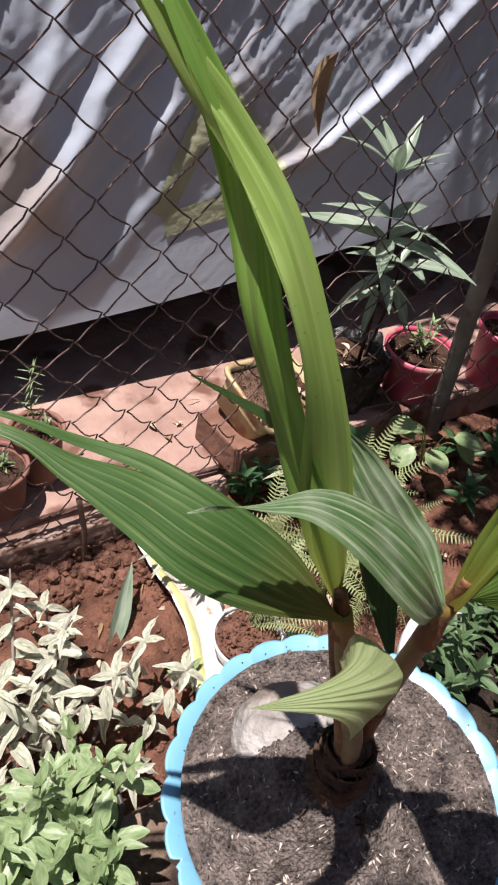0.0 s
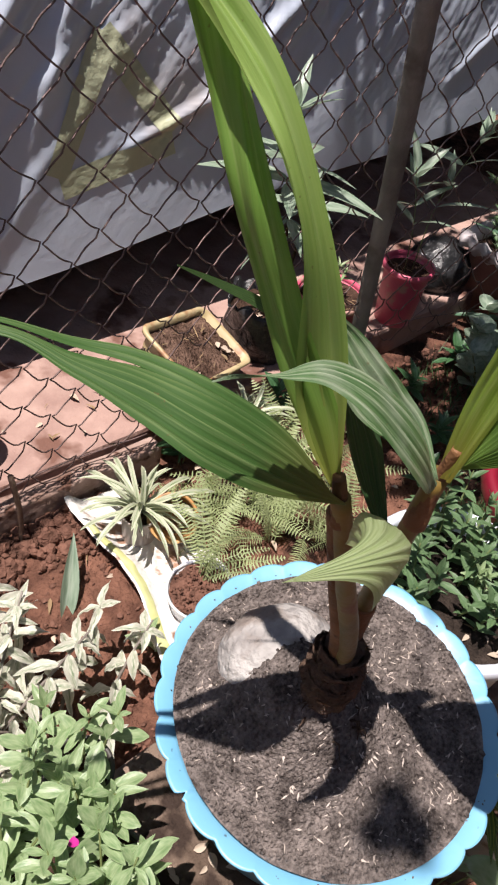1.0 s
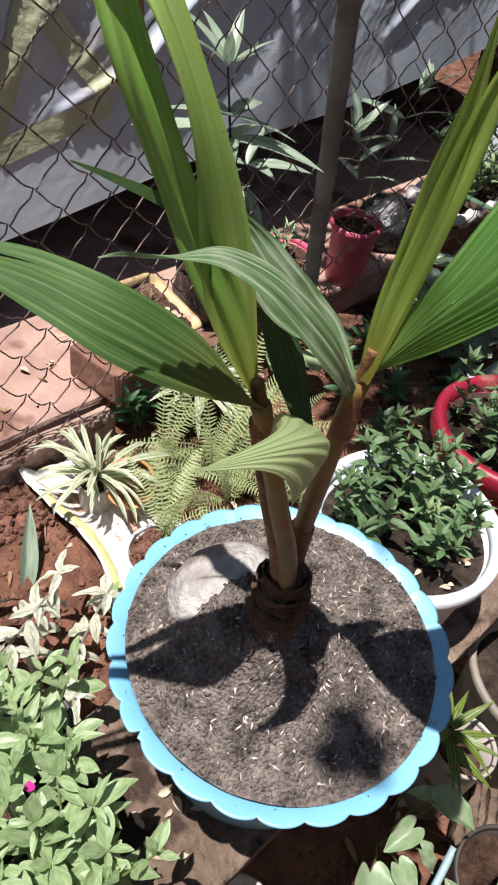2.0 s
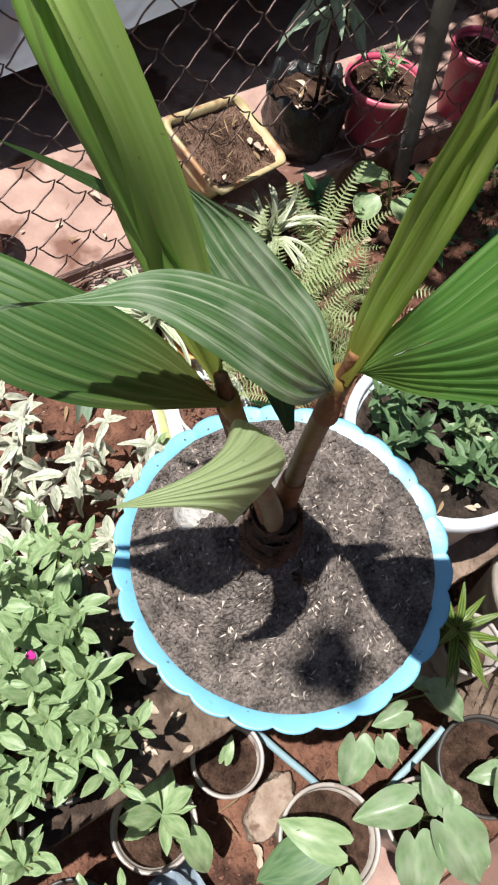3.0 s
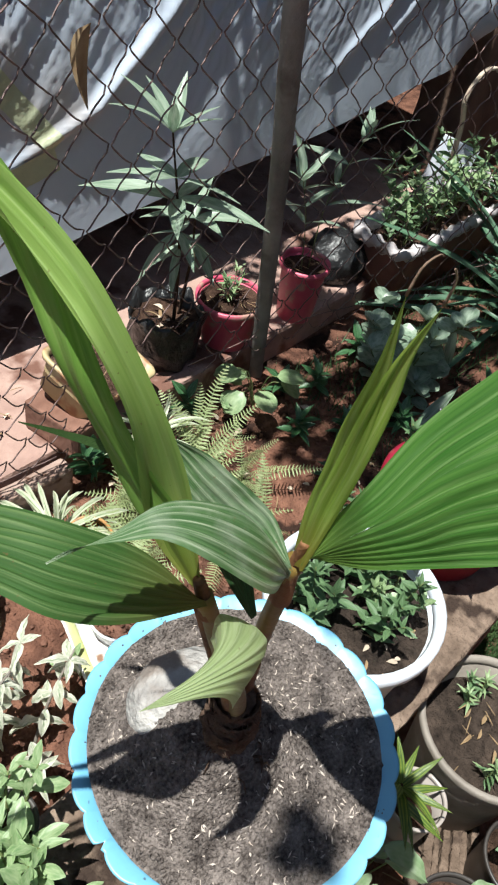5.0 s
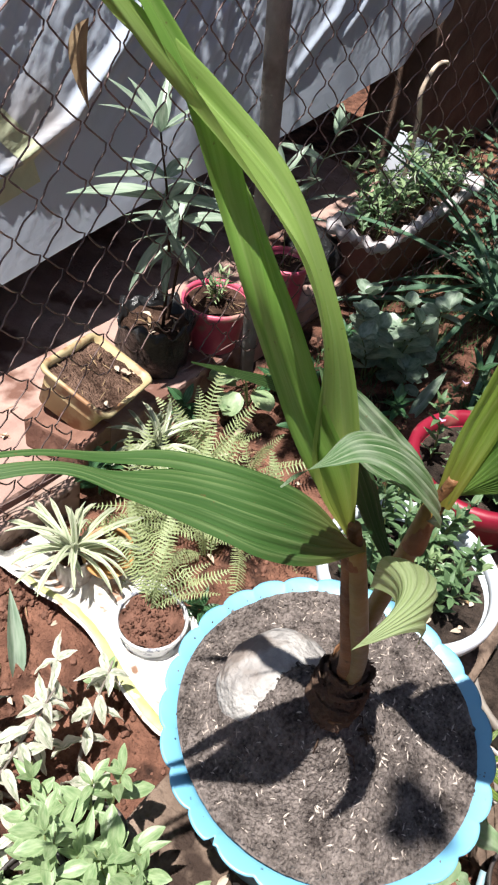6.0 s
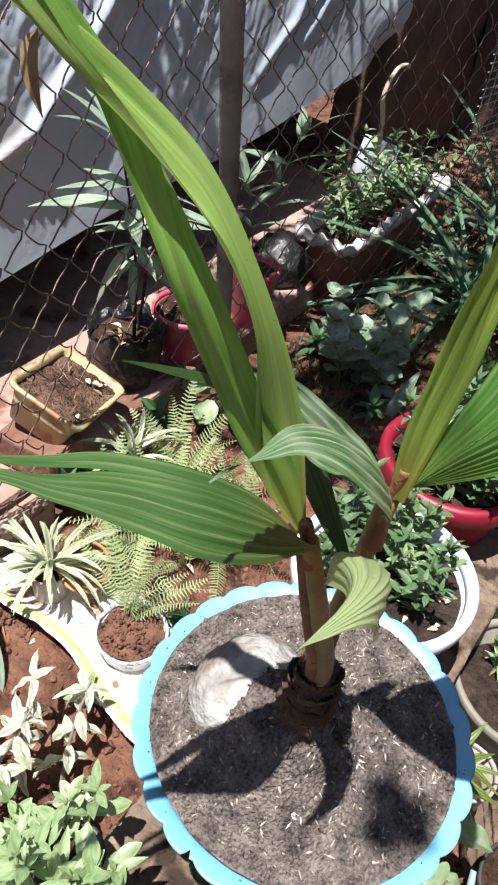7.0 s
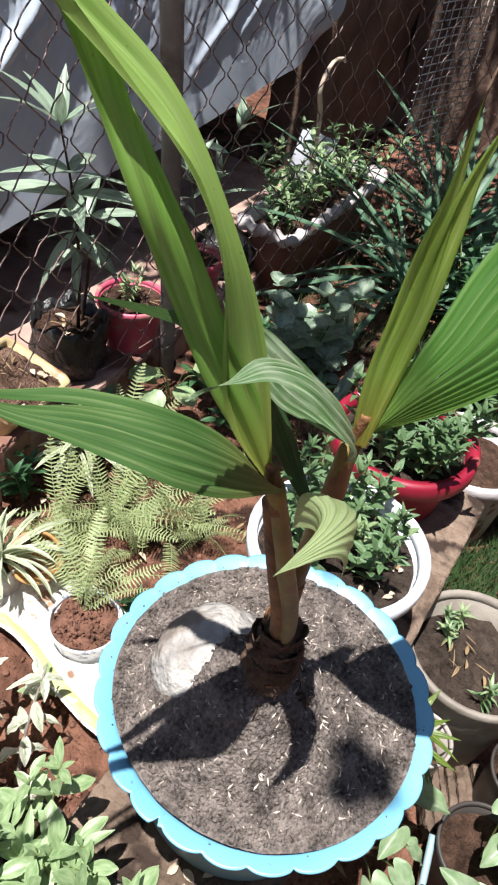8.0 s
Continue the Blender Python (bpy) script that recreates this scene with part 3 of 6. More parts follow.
# added backing wall behind the sheet, coloured dark for shade
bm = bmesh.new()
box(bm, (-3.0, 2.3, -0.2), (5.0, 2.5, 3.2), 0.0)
tagged(mesh_object("wall_north", bm, M_DARKWALL, False), "near-black wall added behind the plastic sheet, shade in its colour", "wall", kind="structure")
bm = bmesh.new()
box(bm, (2.62, 1.25, -0.2), (4.6, 1.5, 2.4), 0.03)
bmesh.ops.subdivide_edges(bm, edges=bm.edges[:], cuts=12, use_grid_fill=True)
roughen(bm, 0.05, 4)
tagged(mesh_object("wall_east", bm, M_MUD), "rough brown mud wall in shade", "wall", kind="structure")


# unseen roof and end wall, added to keep the space behind dark
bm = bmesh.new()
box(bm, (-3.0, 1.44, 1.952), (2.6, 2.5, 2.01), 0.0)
tagged(mesh_object("roof", bm, M_DARKWALL, False), "unseen near-black roof added behind the plastic sheet", "roof", kind="structure")
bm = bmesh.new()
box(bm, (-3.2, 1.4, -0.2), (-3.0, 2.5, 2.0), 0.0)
tagged(mesh_object("wall_west", bm, M_DARKWALL, False), "unseen near-black end wall added behind the plastic sheet", "wall", kind="structure")

bm = bmesh.new()
box(bm, (3.6, -2.4, -0.2), (3.8, 1.25, 2.6), 0.0)
tagged(mesh_object("wall_corner", bm, M_MUD, False), "plain brown garden wall closing the corner", "wall", kind="structure")

bm = bmesh.new()
box(bm, (-6.0, -2.6, -0.2), (6.0, -2.4, 2.7), 0.0)
tagged(mesh_object("wall_south", bm, M_MUD, False), "plain brown house wall across the garden path", "wall", kind="structure")

# ---- plastic sheet hung behind the fence ----
def tarp_bottom(x):
    return 0.268 + 0.092 * max(-0.3, x) - 0.01 * math.sin(x * 5)


TARP_R = 2.47
rng = random.Random(3)
RIDGES = [(-2.6 + 0.075 * k + rng.uniform(-0.04, 0.04), rng.uniform(0.002, 0.009), rng.uniform(0.014, 0.05), rng.uniform(0, 9)) for k in range(64)]
# the sharp pulled folds: (x, z) from the top down, height, width
FOLDS = (
    (((1.21, 1.05), (1.072, 0.907), (0.965, 0.801), (0.853, 0.714), (0.741, 0.627), (0.65, 0.591), (0.52, 0.545)), 0.026, 0.022),
    (((1.12, 0.9), (1.02, 0.79), (0.9, 0.69), (0.8, 0.61)), 0.008, 0.018),
    (((0.4, 1.05), (0.303, 0.873), (0.206, 0.752), (0.126, 0.633), (0.048, 0.557), (-0.06, 0.43)), 0.026, 0.026),
    (((0.25, 1.1), (0.154, 0.904), (0.112, 0.805), (0.044, 0.675), (0.0, 0.6)), 0.017, 0.024),
    (((0.49, 1.1), (0.415, 0.889), (0.366, 0.754), (0.325, 0.665), (0.29, 0.6)), 0.014, 0.02),
    (((0.62, 1.1), (0.552, 0.888), (0.516, 0.785), (0.47, 0.7)), 0.01, 0.018),
    (((0.4, 0.62), (0.3, 0.52), (0.212, 0.413), (0.069, 0.302)), 0.007, 0.03),
    (((2.0, 0.9), (1.818, 0.711), (1.697, 0.641), (1.6, 0.57)), 0.014, 0.022),
    (((2.2, 0.95), (2.05, 0.78), (1.95, 0.7), (1.85, 0.63)), 0.01, 0.02),
    (((0.02, 1.1), (-0.05, 0.95), (-0.12, 0.78), (-0.2, 0.66)), 0.02, 0.03),
)
bm = bmesh.new()
nx, nz = 860, 190
rows = []
for i in range(nx + 1):
    col = []
    for j in range(nz + 1):
        v = j / nz
        x = -2.0 + (TARP_R + 2.0) * i / nx
        zb = tarp_bottom(x)
        edge = max(0.0, (x - (TARP_R - 0.25)) / 0.25)
        zb += 0.10 * edge ** 4
        z = zb + (1.95 - zb) * v ** 1.5
        high = min(1.0, max(0.0, (z - zb - 0.12) / 0.3))
        q = x - 0.75 * (z - 0.2) + 0.05 * math.sin(z * 4 + x * 2)
        f = 0.0
        for s0, amp, wid, ph in RIDGES:
            t = (q - s0) / wid
            if -4 < t < 4:
                f += amp * high * (math.exp(-t * t) if t > 0 else math.exp(-t * t * 2.2)) * (0.55 + 0.45 * math.sin(z * 6 + ph))
        for line, amp, wid in FOLDS:
            zt, zl = line[0][1], line[-1][1]
            if z < zl - 0.06 or abs(x - line[len(line) // 2][0]) > 0.9:
                continue
            xf = line[0][0] + (z - zt) * 0.9 if z > zt else line[-1][0]
            for (xa, za), (xb, zc) in zip(line, line[1:]):
                if zc <= z <= za:
                    xf = xb + (xa - xb) * (z - zc) / (za - zc)
            t = (x - xf) / wid
            if -4 < t < 5:
                f += amp * min(1.0, max(0.0, (z - zl + 0.06) / 0.14)) * (math.exp(-abs(t) ** 1.5 * 0.5) if t > 0 else math.exp(-t * t))
        f += 0.01 * noise.noise(Vector((q * 4, z * 1.5, 1)))
        f += (0.2 + 0.8 * high) * (0.0032 * noise.noise(Vector((q * 40, z * 14, 4))) * (1 + noise.noise(Vector((x * 3, z * 3, 2)))) + 0.0012 * noise.noise(Vector((x * 50, z * 40, 6))) + 0.003 * noise.noise(Vector((q * 9, z * 4, 6))))
        crease = (1 - abs(noise.noise(Vector((q * 28 + 3, z * 13, 2))))) ** 7 + 0.6 * (1 - abs(noise.noise(Vector((x * 26, z * 40 + q * 12, 5))))) ** 8
        f += high * (0.0032 + 0.0045 * min(1.0, max(0.0, (z - 0.7) / 0.25))) * crease * min(1.0, max(0.0, 0.6 + 1.4 * noise.noise(Vector((x * 2.3, z * 2.3, 8)))))
        y = 1.205 - f * min(1.0, 0.15 + 4.0 * v) + (0.155 - 0.045 * math.exp(-((x - 1.3) / 0.32) ** 2) * (1 - v)) * (z - zb)
        y += edge ** 2 * 0.05 * math.sin(z * 16)
        xx = x + (0.03 * math.sin(z * 11) * edge)
        col.append(bm.verts.new((xx, y, z)))
    rows.append(col)
for i in range(nx):
    for j in range(nz):
        bm.faces.new((rows[i][j], rows[i + 1][j], rows[i + 1][j + 1], rows[i][j + 1]))
tarp = thing("tarpaulin", (0, 0, 0), "grey plastic tarpaulin sheet hanging in slanting folds", "tarpaulin")
sheet = part("sheet", bm, M_TARP, tarp)


def tape_strip(a, b, w):
    """A flat strip of tape following the sheet from a to b, both (x, z)."""
    bm = bmesh.new()
    n = 70
    dx, dz = b[0] - a[0], b[1] - a[1]
    q = math.hypot(dx, dz)
    row = []
    for i in range(n + 1):
        u = i / n
        pair = []
        for s in (-1, -0.66, -0.33, 0, 0.33, 0.66, 1):
            x, z = a[0] + dx * u - dz / q * w * s, a[1] + dz * u + dx / q * w * s
            hit = tarp_tree.ray_cast(Vector((x, 0.9, z)), Vector((0, 1, 0)))[0]
            pair.append(bm.verts.new((x, (hit.y if hit else 1.24) - 0.003, z)))
        row.append(pair)
    for p, r in zip(row, row[1:]):
        for s in range(6):
            bm.faces.new((p[s], r[s], r[s + 1], p[s + 1]))
    return bm


from mathutils.bvhtree import BVHTree
sheet_mesh = sheet.data
tarp_tree = BVHTree.FromPolygons([v.co.copy() for v in sheet_mesh.vertices], [tuple(p.vertices) for p in sheet_mesh.polygons])
for a, b in (((0.33, 0.5), (0.47, 0.77)), ((0.46, 0.77), (0.63, 0.56)), ((0.34, 0.475), (0.63, 0.535))):
    part("tape", tape_strip(a, b, 0.028), M_TAPE, sheet, "yellow green adhesive tape")

# ---- chain-link fence ----
FENCE_Y, CELL_W, CELL_H = 0.822, 0.104, 0.098
fence = thing("chain_link_fence", (0, FENCE_Y, 0), "sagging rusty chain-link fence with a ragged lower edge", "fence")


def fence_low(x):
    z = 0.075 + 0.02 * math.sin(x * 7)
    if 0.3 < x < 0.72:
        z = 0.3
    if x >= 0.72:
        z = 0.12 + 0.02 * math.sin(x * 9)
    return z


def fence_shift(x, z):
    """The mesh sags and bellies."""
    bend = -0.2 * max(0.0, x - 0.92)
    return Vector((0, bend, 0)) + Vector((0.01 * noise.noise(Vector((x * 3, z * 3, 0))) + 0.004 * noise.noise(Vector((x * 17, z * 17, 2))), 0.022 * noise.noise(Vector((x * 2.4, z * 2.4, 7))) + 0.03 * math.exp(-max(z, 0) * 9) * math.sin(x * 11), 0.007 * noise.noise(Vector((x * 4, z * 4, 4))) + 0.004 * noise.noise(Vector((x * 19, z * 19, 8)))))


wires = int((3.1 + 0.9) / (CELL_W / 2))
for i in range(wires):
    x0 = -0.9 + i * CELL_W / 2
    low = fence_low(x0)
    pts = []
    k0 = int(low / (CELL_H / 2))
    for k in range(k0, 30):
        z = k * CELL_H / 2
        side = (k + i) % 2
        a = Vector((x0 + (CELL_W / 2 if side else 0), 0, z))
        b = Vector((x0 + (0 if side else CELL_W / 2), 0, z + CELL_H / 2))
        for s in range(6):
            u = s / 6
            p = a.lerp(b, u)
            bow = math.sin(math.pi * u)
            p.z -= (0.004 + 0.014 * math.exp(-(max(p.z, 0) / 0.42) ** 2)) * bow
            p.y = (0.0035 if side else -0.0035) * math.cos(math.pi * u * 2)
            pts.append(p + fence_shift(p.x, p.z))
    bm = bmesh.new()
    tube(bm, pts, 0.0017, 5)
    part("wire", bm, M_WIRE, fence)
for z, xa, xb in ((0.085, -0.9, 0.32), (0.14, 0.72, 2.6)):
    bm = bmesh.new()
    tube(bm, [Vector((xa + (xb - xa) * i / 40, 0.006, z)) + fence_shift(xa + (xb - xa) * i / 40, z) for i in range(41)], 0.0016, 5)
    part("tension_wire", bm, M_WIRE, fence)

post = thing("fence_post", (1.012, 0.838, GROUND), "leaning grey weathered wooden fence post", "post")
pts = curve_points(((1.02, 0.842, -0.08), (0.894, 0.788, 0.566), (0.784, 0.744, 1.026), (0.66, 0.694, 1.58)), 30)
bm = bmesh.new()
tube(bm, [p - Vector((1.012, 0.838, GROUND)) for p in pts], [0.0195 + 0.005 * i / 30 for i in range(31)], 18, rough=0.06)
part("trunk", bm, M_POST, post)

# welded wire panel and rusty netting at the far corner
panel = thing("wire_panel", (2.5, 0.8, 0.0), "galvanised welded wire panel standing at the corner", "wire panel")
for k in range(26):
    bm = bmesh.new()
    z = 0.1 + k * 0.03
    tube(bm, [Vector((0.0, 0.02, z)), Vector((0.2, -0.02, z + 0.004)), Vector((0.42, -0.08, z))], 0.0026, 5)
    part("wire", bm, M_GALV, panel)
for k in range(9):
    bm = bmesh.new()
    x = 0.02 + 0.05 * k
    tube(bm, [Vector((x, 0.02 - 0.2 * x, 0.0)), Vector((x, 0.02 - 0.2 * x, 0.95))], 0.002, 5)
    part("wire", bm, M_GALV, panel)

# dry leaf caught in the mesh
dry = thing("caught_leaf", (0.406, 0.806, 0.985), "curled brown dry leaf caught in the fence mesh", "leaf")
L0 = leaf_mesh("curled_leaf_mesh", 0.13, 0.035, M_STRAW, 0.12, 0.7, "lance", 10, 4)
shared("blade", L0, dry, aim((0, 0, 0), 195, -76, 35, 0.93))

# stake by the kerb
bm = bmesh.new()
tube(bm, curve_points(((0, 0, -0.08), (0.006, 0, 0.06), (0, 0.01, 0.17)), 8), 0.006, 7, rough=0.2)
st = thing("wooden_stake", (-0.02, 0.775, 0.0), "thin dark wooden stake driven in by the kerb", "stake")
part("stick", bm, M_TWIG, st)

# ---- shelf plank and its supports ----
PLANK_Z = 0.34
plank = thing("shelf_plank", (0, 0.015, PLANK_Z - 0.035), "rough earth-stained wooden plank shelf carrying the pots", "shelf")
bm = bmesh.new()
box(bm, (-0.95, -0.125, 0.0), (0.69, 0.125, 0.035), 0.004)
bmesh.ops.subdivide_edges(bm, edges=[e for e in bm.edges if e.calc_length() > 0.5], cuts=60)
bmesh.ops.subdivide_edges(bm, edges=[e for e in bm.edges if 0.15 < e.calc_length() < 0.5], cuts=8)
roughen(bm, 0.003, 30)
for v in bm.verts:
    v.co.z = min(v.co.z, 0.036)
part("board", bm, M_PLANK, plank)
litter(plank, 5, 16, (-0.17, -0.06, 0.07, 0.06), 0.037, [LITTER[1]], (0.3, 0.65))
pier_me = None
for x in (-0.72, 0.62):
    pier = thing("brick_pier", (x, 0.0, GROUND), "stacked weathered bricks holding up the shelf", "bricks", "shelf supports")
    for k in range(5):
        for s in (-1, 1):
            if pier_me is None:
                bm = bmesh.new()
                box(bm, (-0.105, -0.05, 0.0), (0.105, 0.05, 0.064), 0.006)
                roughen(bm, 0.003, 40)
                pier_me = bpy.data.meshes.new("brick_mesh")
                bm.to_mesh(pier_me)
                bm.free()
                pier_me.materials.append(M_BRICK)
            shared("brick", pier_me, pier, pose(0, 0.052 * s, k * 0.0665, 0, 0, random.uniform(-2, 2)) if k % 2 == 0 else pose(0.052 * s, 0, k * 0.0665, 0, 0, 90 + random.uniform(-2, 2)))

# ---- the coconut seedling in its blue tub ----
RIM_Z, RIM_R = 0.55, 0.18
palm = thing("potted_coconut_palm", (0, 0, PLANK_Z), "young coconut palm sprouting in a scalloped sky-blue plastic tub", "potted palm")
H = RIM_Z - PLANK_Z


def scallop(a, i):
    k = (0.0, 0.0, 0.0, 0.0, 0.0, 1.0, 1.0, 1.0, 1.0, 0.15, 0.0, 0.0)[i]
    w = 1 + k * 0.036 * (abs(math.sin(13 * (a + 0.05))) ** 0.55 - 0.74)
    # a short tear in the flange
    d = (a - 3.05 + math.pi) % (2 * math.pi) - math.pi
    return w - k * 0.05 * math.exp(-(d / 0.013) ** 2)


bm = bmesh.new()
lathe(bm, [(0.001, 0), (0.122, 0), (0.126, 0.004), (0.158, H - 0.03), (0.163, H - 0.012), (0.1805, H - 0.0035), (0.184, H - 0.0005), (0.1838, H + 0.0014), (0.181, H + 0.0016), (0.167, H - 0.0042), (0.162, H - 0.0065), (0.157, H - 0.05)], 540, wave=scallop)
tub = part("tub", bm, M_BLUE, palm, "sky-blue plastic tub with a scalloped rim")


def mound(x, y):
    r = math.hypot(x, y)
    g = math.exp(-((x + 0.042) ** 2 + (y - 0.014) ** 2) / (2 * 0.056 ** 2))
    return H - 0.004 + 0.106 * g + 0.016 * math.exp(-((x + 0.062) ** 2 + (y - 0.068) ** 2) / 0.0045) + 0.006 * math.exp(-((r - 0.1) / 0.05) ** 2) + 0.004 * noise.noise(Vector((x * 25, y * 25, 0))) + 0.0025 * noise.noise(Vector((x * 90, y * 90, 3)))


bm = bmesh.new()
rings = lathe(bm, [(max(0.0004, 0.1665 * i / 46), 0) for i in range(47)], 150)
for v in bm.verts:
    v.co.z = mound(v.co.x, v.co.y)
part("soil", bm, M_SOIL, palm, "dark crumbly potting soil mounded round the nut")
# husk slivers and crumbs scattered on the soil
rng = random.Random(11)
bm = bmesh.new()
for _ in range(560):
    a, q = rng.uniform(0, 2 * math.pi), 0.156 * math.sqrt(rng.random())
    x, y = q * math.cos(a), q * math.sin(a)
    if (x + 0.045) ** 2 + (y - 0.068) ** 2 < 0.05 ** 2 and rng.random() < 0.8:
        continue
    l, w = rng.uniform(0.0016, 0.0062), rng.uniform(0.0005, 0.0012)
    m = pose(x, y, mound(x, y) + 0.0012, rng.uniform(-25, 25), rng.uniform(-40, 40), rng.uniform(0, 360))
    vs = [bm.verts.new(m @ Vector(p)) for p in ((-l, 0, 0), (0, -w, 0.0004), (l, 0, 0), (0, w, 0.0004), (0, 0, -0.0006))]
    for f in ((0, 1, 2, 3), (0, 4, 1), (1, 4, 2), (2, 4, 3), (3, 4, 0)):
        bm.faces.new([vs[k] for k in f])
tagged(part("rice_husk", bm, M_HUSK, palm, "pale rice husk slivers on the soil", False), kind="stuff")
bm = bmesh.new()
for _ in range(4200):
    a, q = rng.uniform(0, 2 * math.pi), 0.158 * math.sqrt(rng.random())
    x, y = q * math.cos(a), q * math.sin(a)
    crumb(bm, rng, (x, y, mound(x, y) + 0.0005), rng.choice((0.001, 0.0015, 0.0022, 0.0034)))
for _ in range(1500):
    a = rng.uniform(0, 2 * math.pi)
    if noise.noise(Vector((math.cos(a) * 5, math.sin(a) * 5, 1))) < rng.uniform(-0.5, 0.5):
        continue
    inside = rng.random() < 0.97
    q = rng.uniform(0.148, 0.1645) if inside else rng.uniform(0.166, 0.176)
    x, y = q * math.cos(a), q * math.sin(a)
    crumb(bm, rng, (x, y, mound(x, y) + 0.001 if inside else H - 0.005 + (q - 0.162) * 0.3), rng.choice((0.0014, 0.0022, 0.003, 0.004)) if inside else rng.choice((0.0006, 0.0009, 0.0014)))
tagged(part("loose_soil", bm, M_SOIL, palm, "", False), kind="stuff")
# the nut
bm = bmesh.new()
bmesh.ops.create_uvsphere(bm, u_segments=48, v_segments=32, radius=1.0)
for v in bm.verts:
    d = v.co.copy()
    rib = 1 + 0.05 * math.cos(3 * math.atan2(d.y, d.x)) * (1 - abs(d.z))
    v.co = Vector((d.x * 0.064 * rib, d.y * 0.056 * rib, d.z * 0.05)) + Vector((-0.036, 0.056, H + 0.052))
    v.co += d * 0.0035 * noise.noise(d * 2.6) + d * 0.001 * noise.noise(d * 14)
part("coconut", bm, M_COCO, palm, "half-buried grey coconut dusted with soil")
# fibrous collar round the shoot's foot
CX, CY = -0.041, -0.006
bm = bmesh.new()
n = 40
pts, rad = [], []
for i in range(n + 1):
    u = i / n
    pts.append(Vector((CX - 0.006 * u, CY - 0.004 * u, H + 0.096 + 0.096 * u)))
    ridge = 0.0024 * abs(math.sin(u * math.pi * 4.5)) ** 0.6
    rad.append(0.0215 + 0.003 * math.sin(math.pi * min(1, u * 1.6)) + ridge - 0.009 * max(0.0, u - 0.6) / 0.4)
tube(bm, pts, rad, 44)
roughen(bm, 0.005, 70)
roughen(bm, 0.003, 190)
part("fibre_collar", bm, M_FIBRE, palm, "dark brown ringed fibrous collar")
# torn scale edges left on the collar's rings
for k, (a0, span, u) in enumerate(((200, 120, 0.2), (330, 100, 0.22), (150, 110, 0.45), (265, 130, 0.47), (40, 120, 0.46), (180, 100, 0.7), (300, 110, 0.72), (60, 90, 0.7), (230, 90, 0.92), (350, 100, 0.92), (110, 100, 0.92))):
    bm = bmesh.new()
    rows = []
    for i in range(17):
        a = radians(a0 + span * i / 16)
        w = math.sin(math.pi * i / 16) ** 0.6
        cen = Vector((CX - 0.006 * u, CY - 0.004 * u, H + 0.096 + 0.096 * u))
        r = 0.0232 - 0.006 * max(0.0, u - 0.6) / 0.4
        d = Vector((math.cos(a), math.sin(a), 0))
        up = 0.008 * w * (1 + 0.5 * noise.noise(Vector((i * 0.9, k * 7, 0))))
        rows.append([bm.verts.new(cen + d * (r - 0.002) - Vector((0, 0, 0.006))), bm.verts.new(cen + d * (r + 0.0015)), bm.verts.new(cen + d * (r + 0.0035 * w) + Vector((0, 0, up * 0.6))), bm.verts.new(cen + d * (r + 0.0045 * w) + Vector((0, 0, up)))])
    for p, q in zip(rows, rows[1:]):
        for c in range(3):
            bm.faces.new((p[c], q[c], q[c + 1], p[c + 1]))
    ob = part("scale", bm, M_SHEATH if k % 3 == 0 else M_FIBRE, palm)
    ob.modifiers.new("thick", "SOLIDIFY").thickness = 0.0012
bm = bmesh.new()
for k in range(130):
    a = rng.uniform(0, 2 * math.pi)
    z = H + rng.uniform(0.096, 0.178)
    p = Vector((CX - 0.003 + 0.0215 * math.cos(a), CY - 0.002 + 0.0215 * math.sin(a), z))
    o = Vector((math.cos(a), math.sin(a), rng.uniform(-0.9, 0.6)))
    tube(bm, [p, p + o * 0.002, p + o * 0.0035 + Vector((rng.uniform(-1, 1), rng.uniform(-1, 1), rng.uniform(-1.2, 0.8))) * 0.0045], [0.0011, 0.0008, 0.0003], 4)
for k in range(9):
    a = rng.uniform(3.2, 6.6)
    q = rng.uniform(0.03, 0.045)
    x, y = CX + q * math.cos(a), CY + q * math.sin(a)
    e = Vector((math.cos(a + rng.uniform(-1.2, 1.2)), math.sin(a), 0)) * rng.uniform(0.004, 0.008)
    p = Vector((x, y, mound(x, y) + 0.003))
    tube(bm, [p, p + e + Vector((0, 0, 0.004)), Vector((x + 2 * e.x, y + 2 * e.y, mound(x + 2 * e.x, y + 2 * e.y) + 0.001))], [0.0013, 0.001, 0.0005], 4)
tagged(part("fibre_fringe", bm, M_FIBRE, palm), kind="stuff")
# stems
BASE = Vector((0, 0, PLANK_Z))


def local(points, origin=BASE):
    return [Vector(p) - origin for p in points]


JL, JR = Vector((-0.104, 0.007, 0.946)), Vector((-0.038, -0.015, 0.952))


def stem(knots, radii, material, name="stem", label=""):
    pts = curve_points(local(knots), 24)
    rad = [radii[0] + (radii[1] - radii[0]) * i / 24 for i in range(25)]
    bm = bmesh.new()
    tube(bm, pts, rad, 14, rough=0.05)
    return part(name, bm, material, palm, label)


stem(((-0.046, -0.011, 0.69), (-0.06, -0.016, 0.77), (-0.084, -0.008, 0.86), (-0.1035, 0.0065, 0.95)), (0.0092, 0.0066), M_STEM, label="olive stem of the upright shoot")
stem(((-0.043, -0.007, 0.69), (-0.034, -0.003, 0.755), (-0.037, -0.009, 0.85), (-0.0385, -0.0165, 0.957)), (0.0088, 0.0072), M_STEM, label="brownish stem of the second shoot")
stem(((-0.046, -0.008, 0.7), (-0.063, -0.009, 0.77), (-0.086, 0.0, 0.86), (-0.1035, 0.0085, 0.935)), (0.0092, 0.0046), M_SHEATH, "sheath", "torn brown leaf sheath")
stem(((-0.041, -0.006, 0.715), (-0.034, -0.003, 0.755), (-0.034, -0.004, 0.785)), (0.0118, 0.0098), M_SHEATH, "sheath", "torn brown leaf sheath")
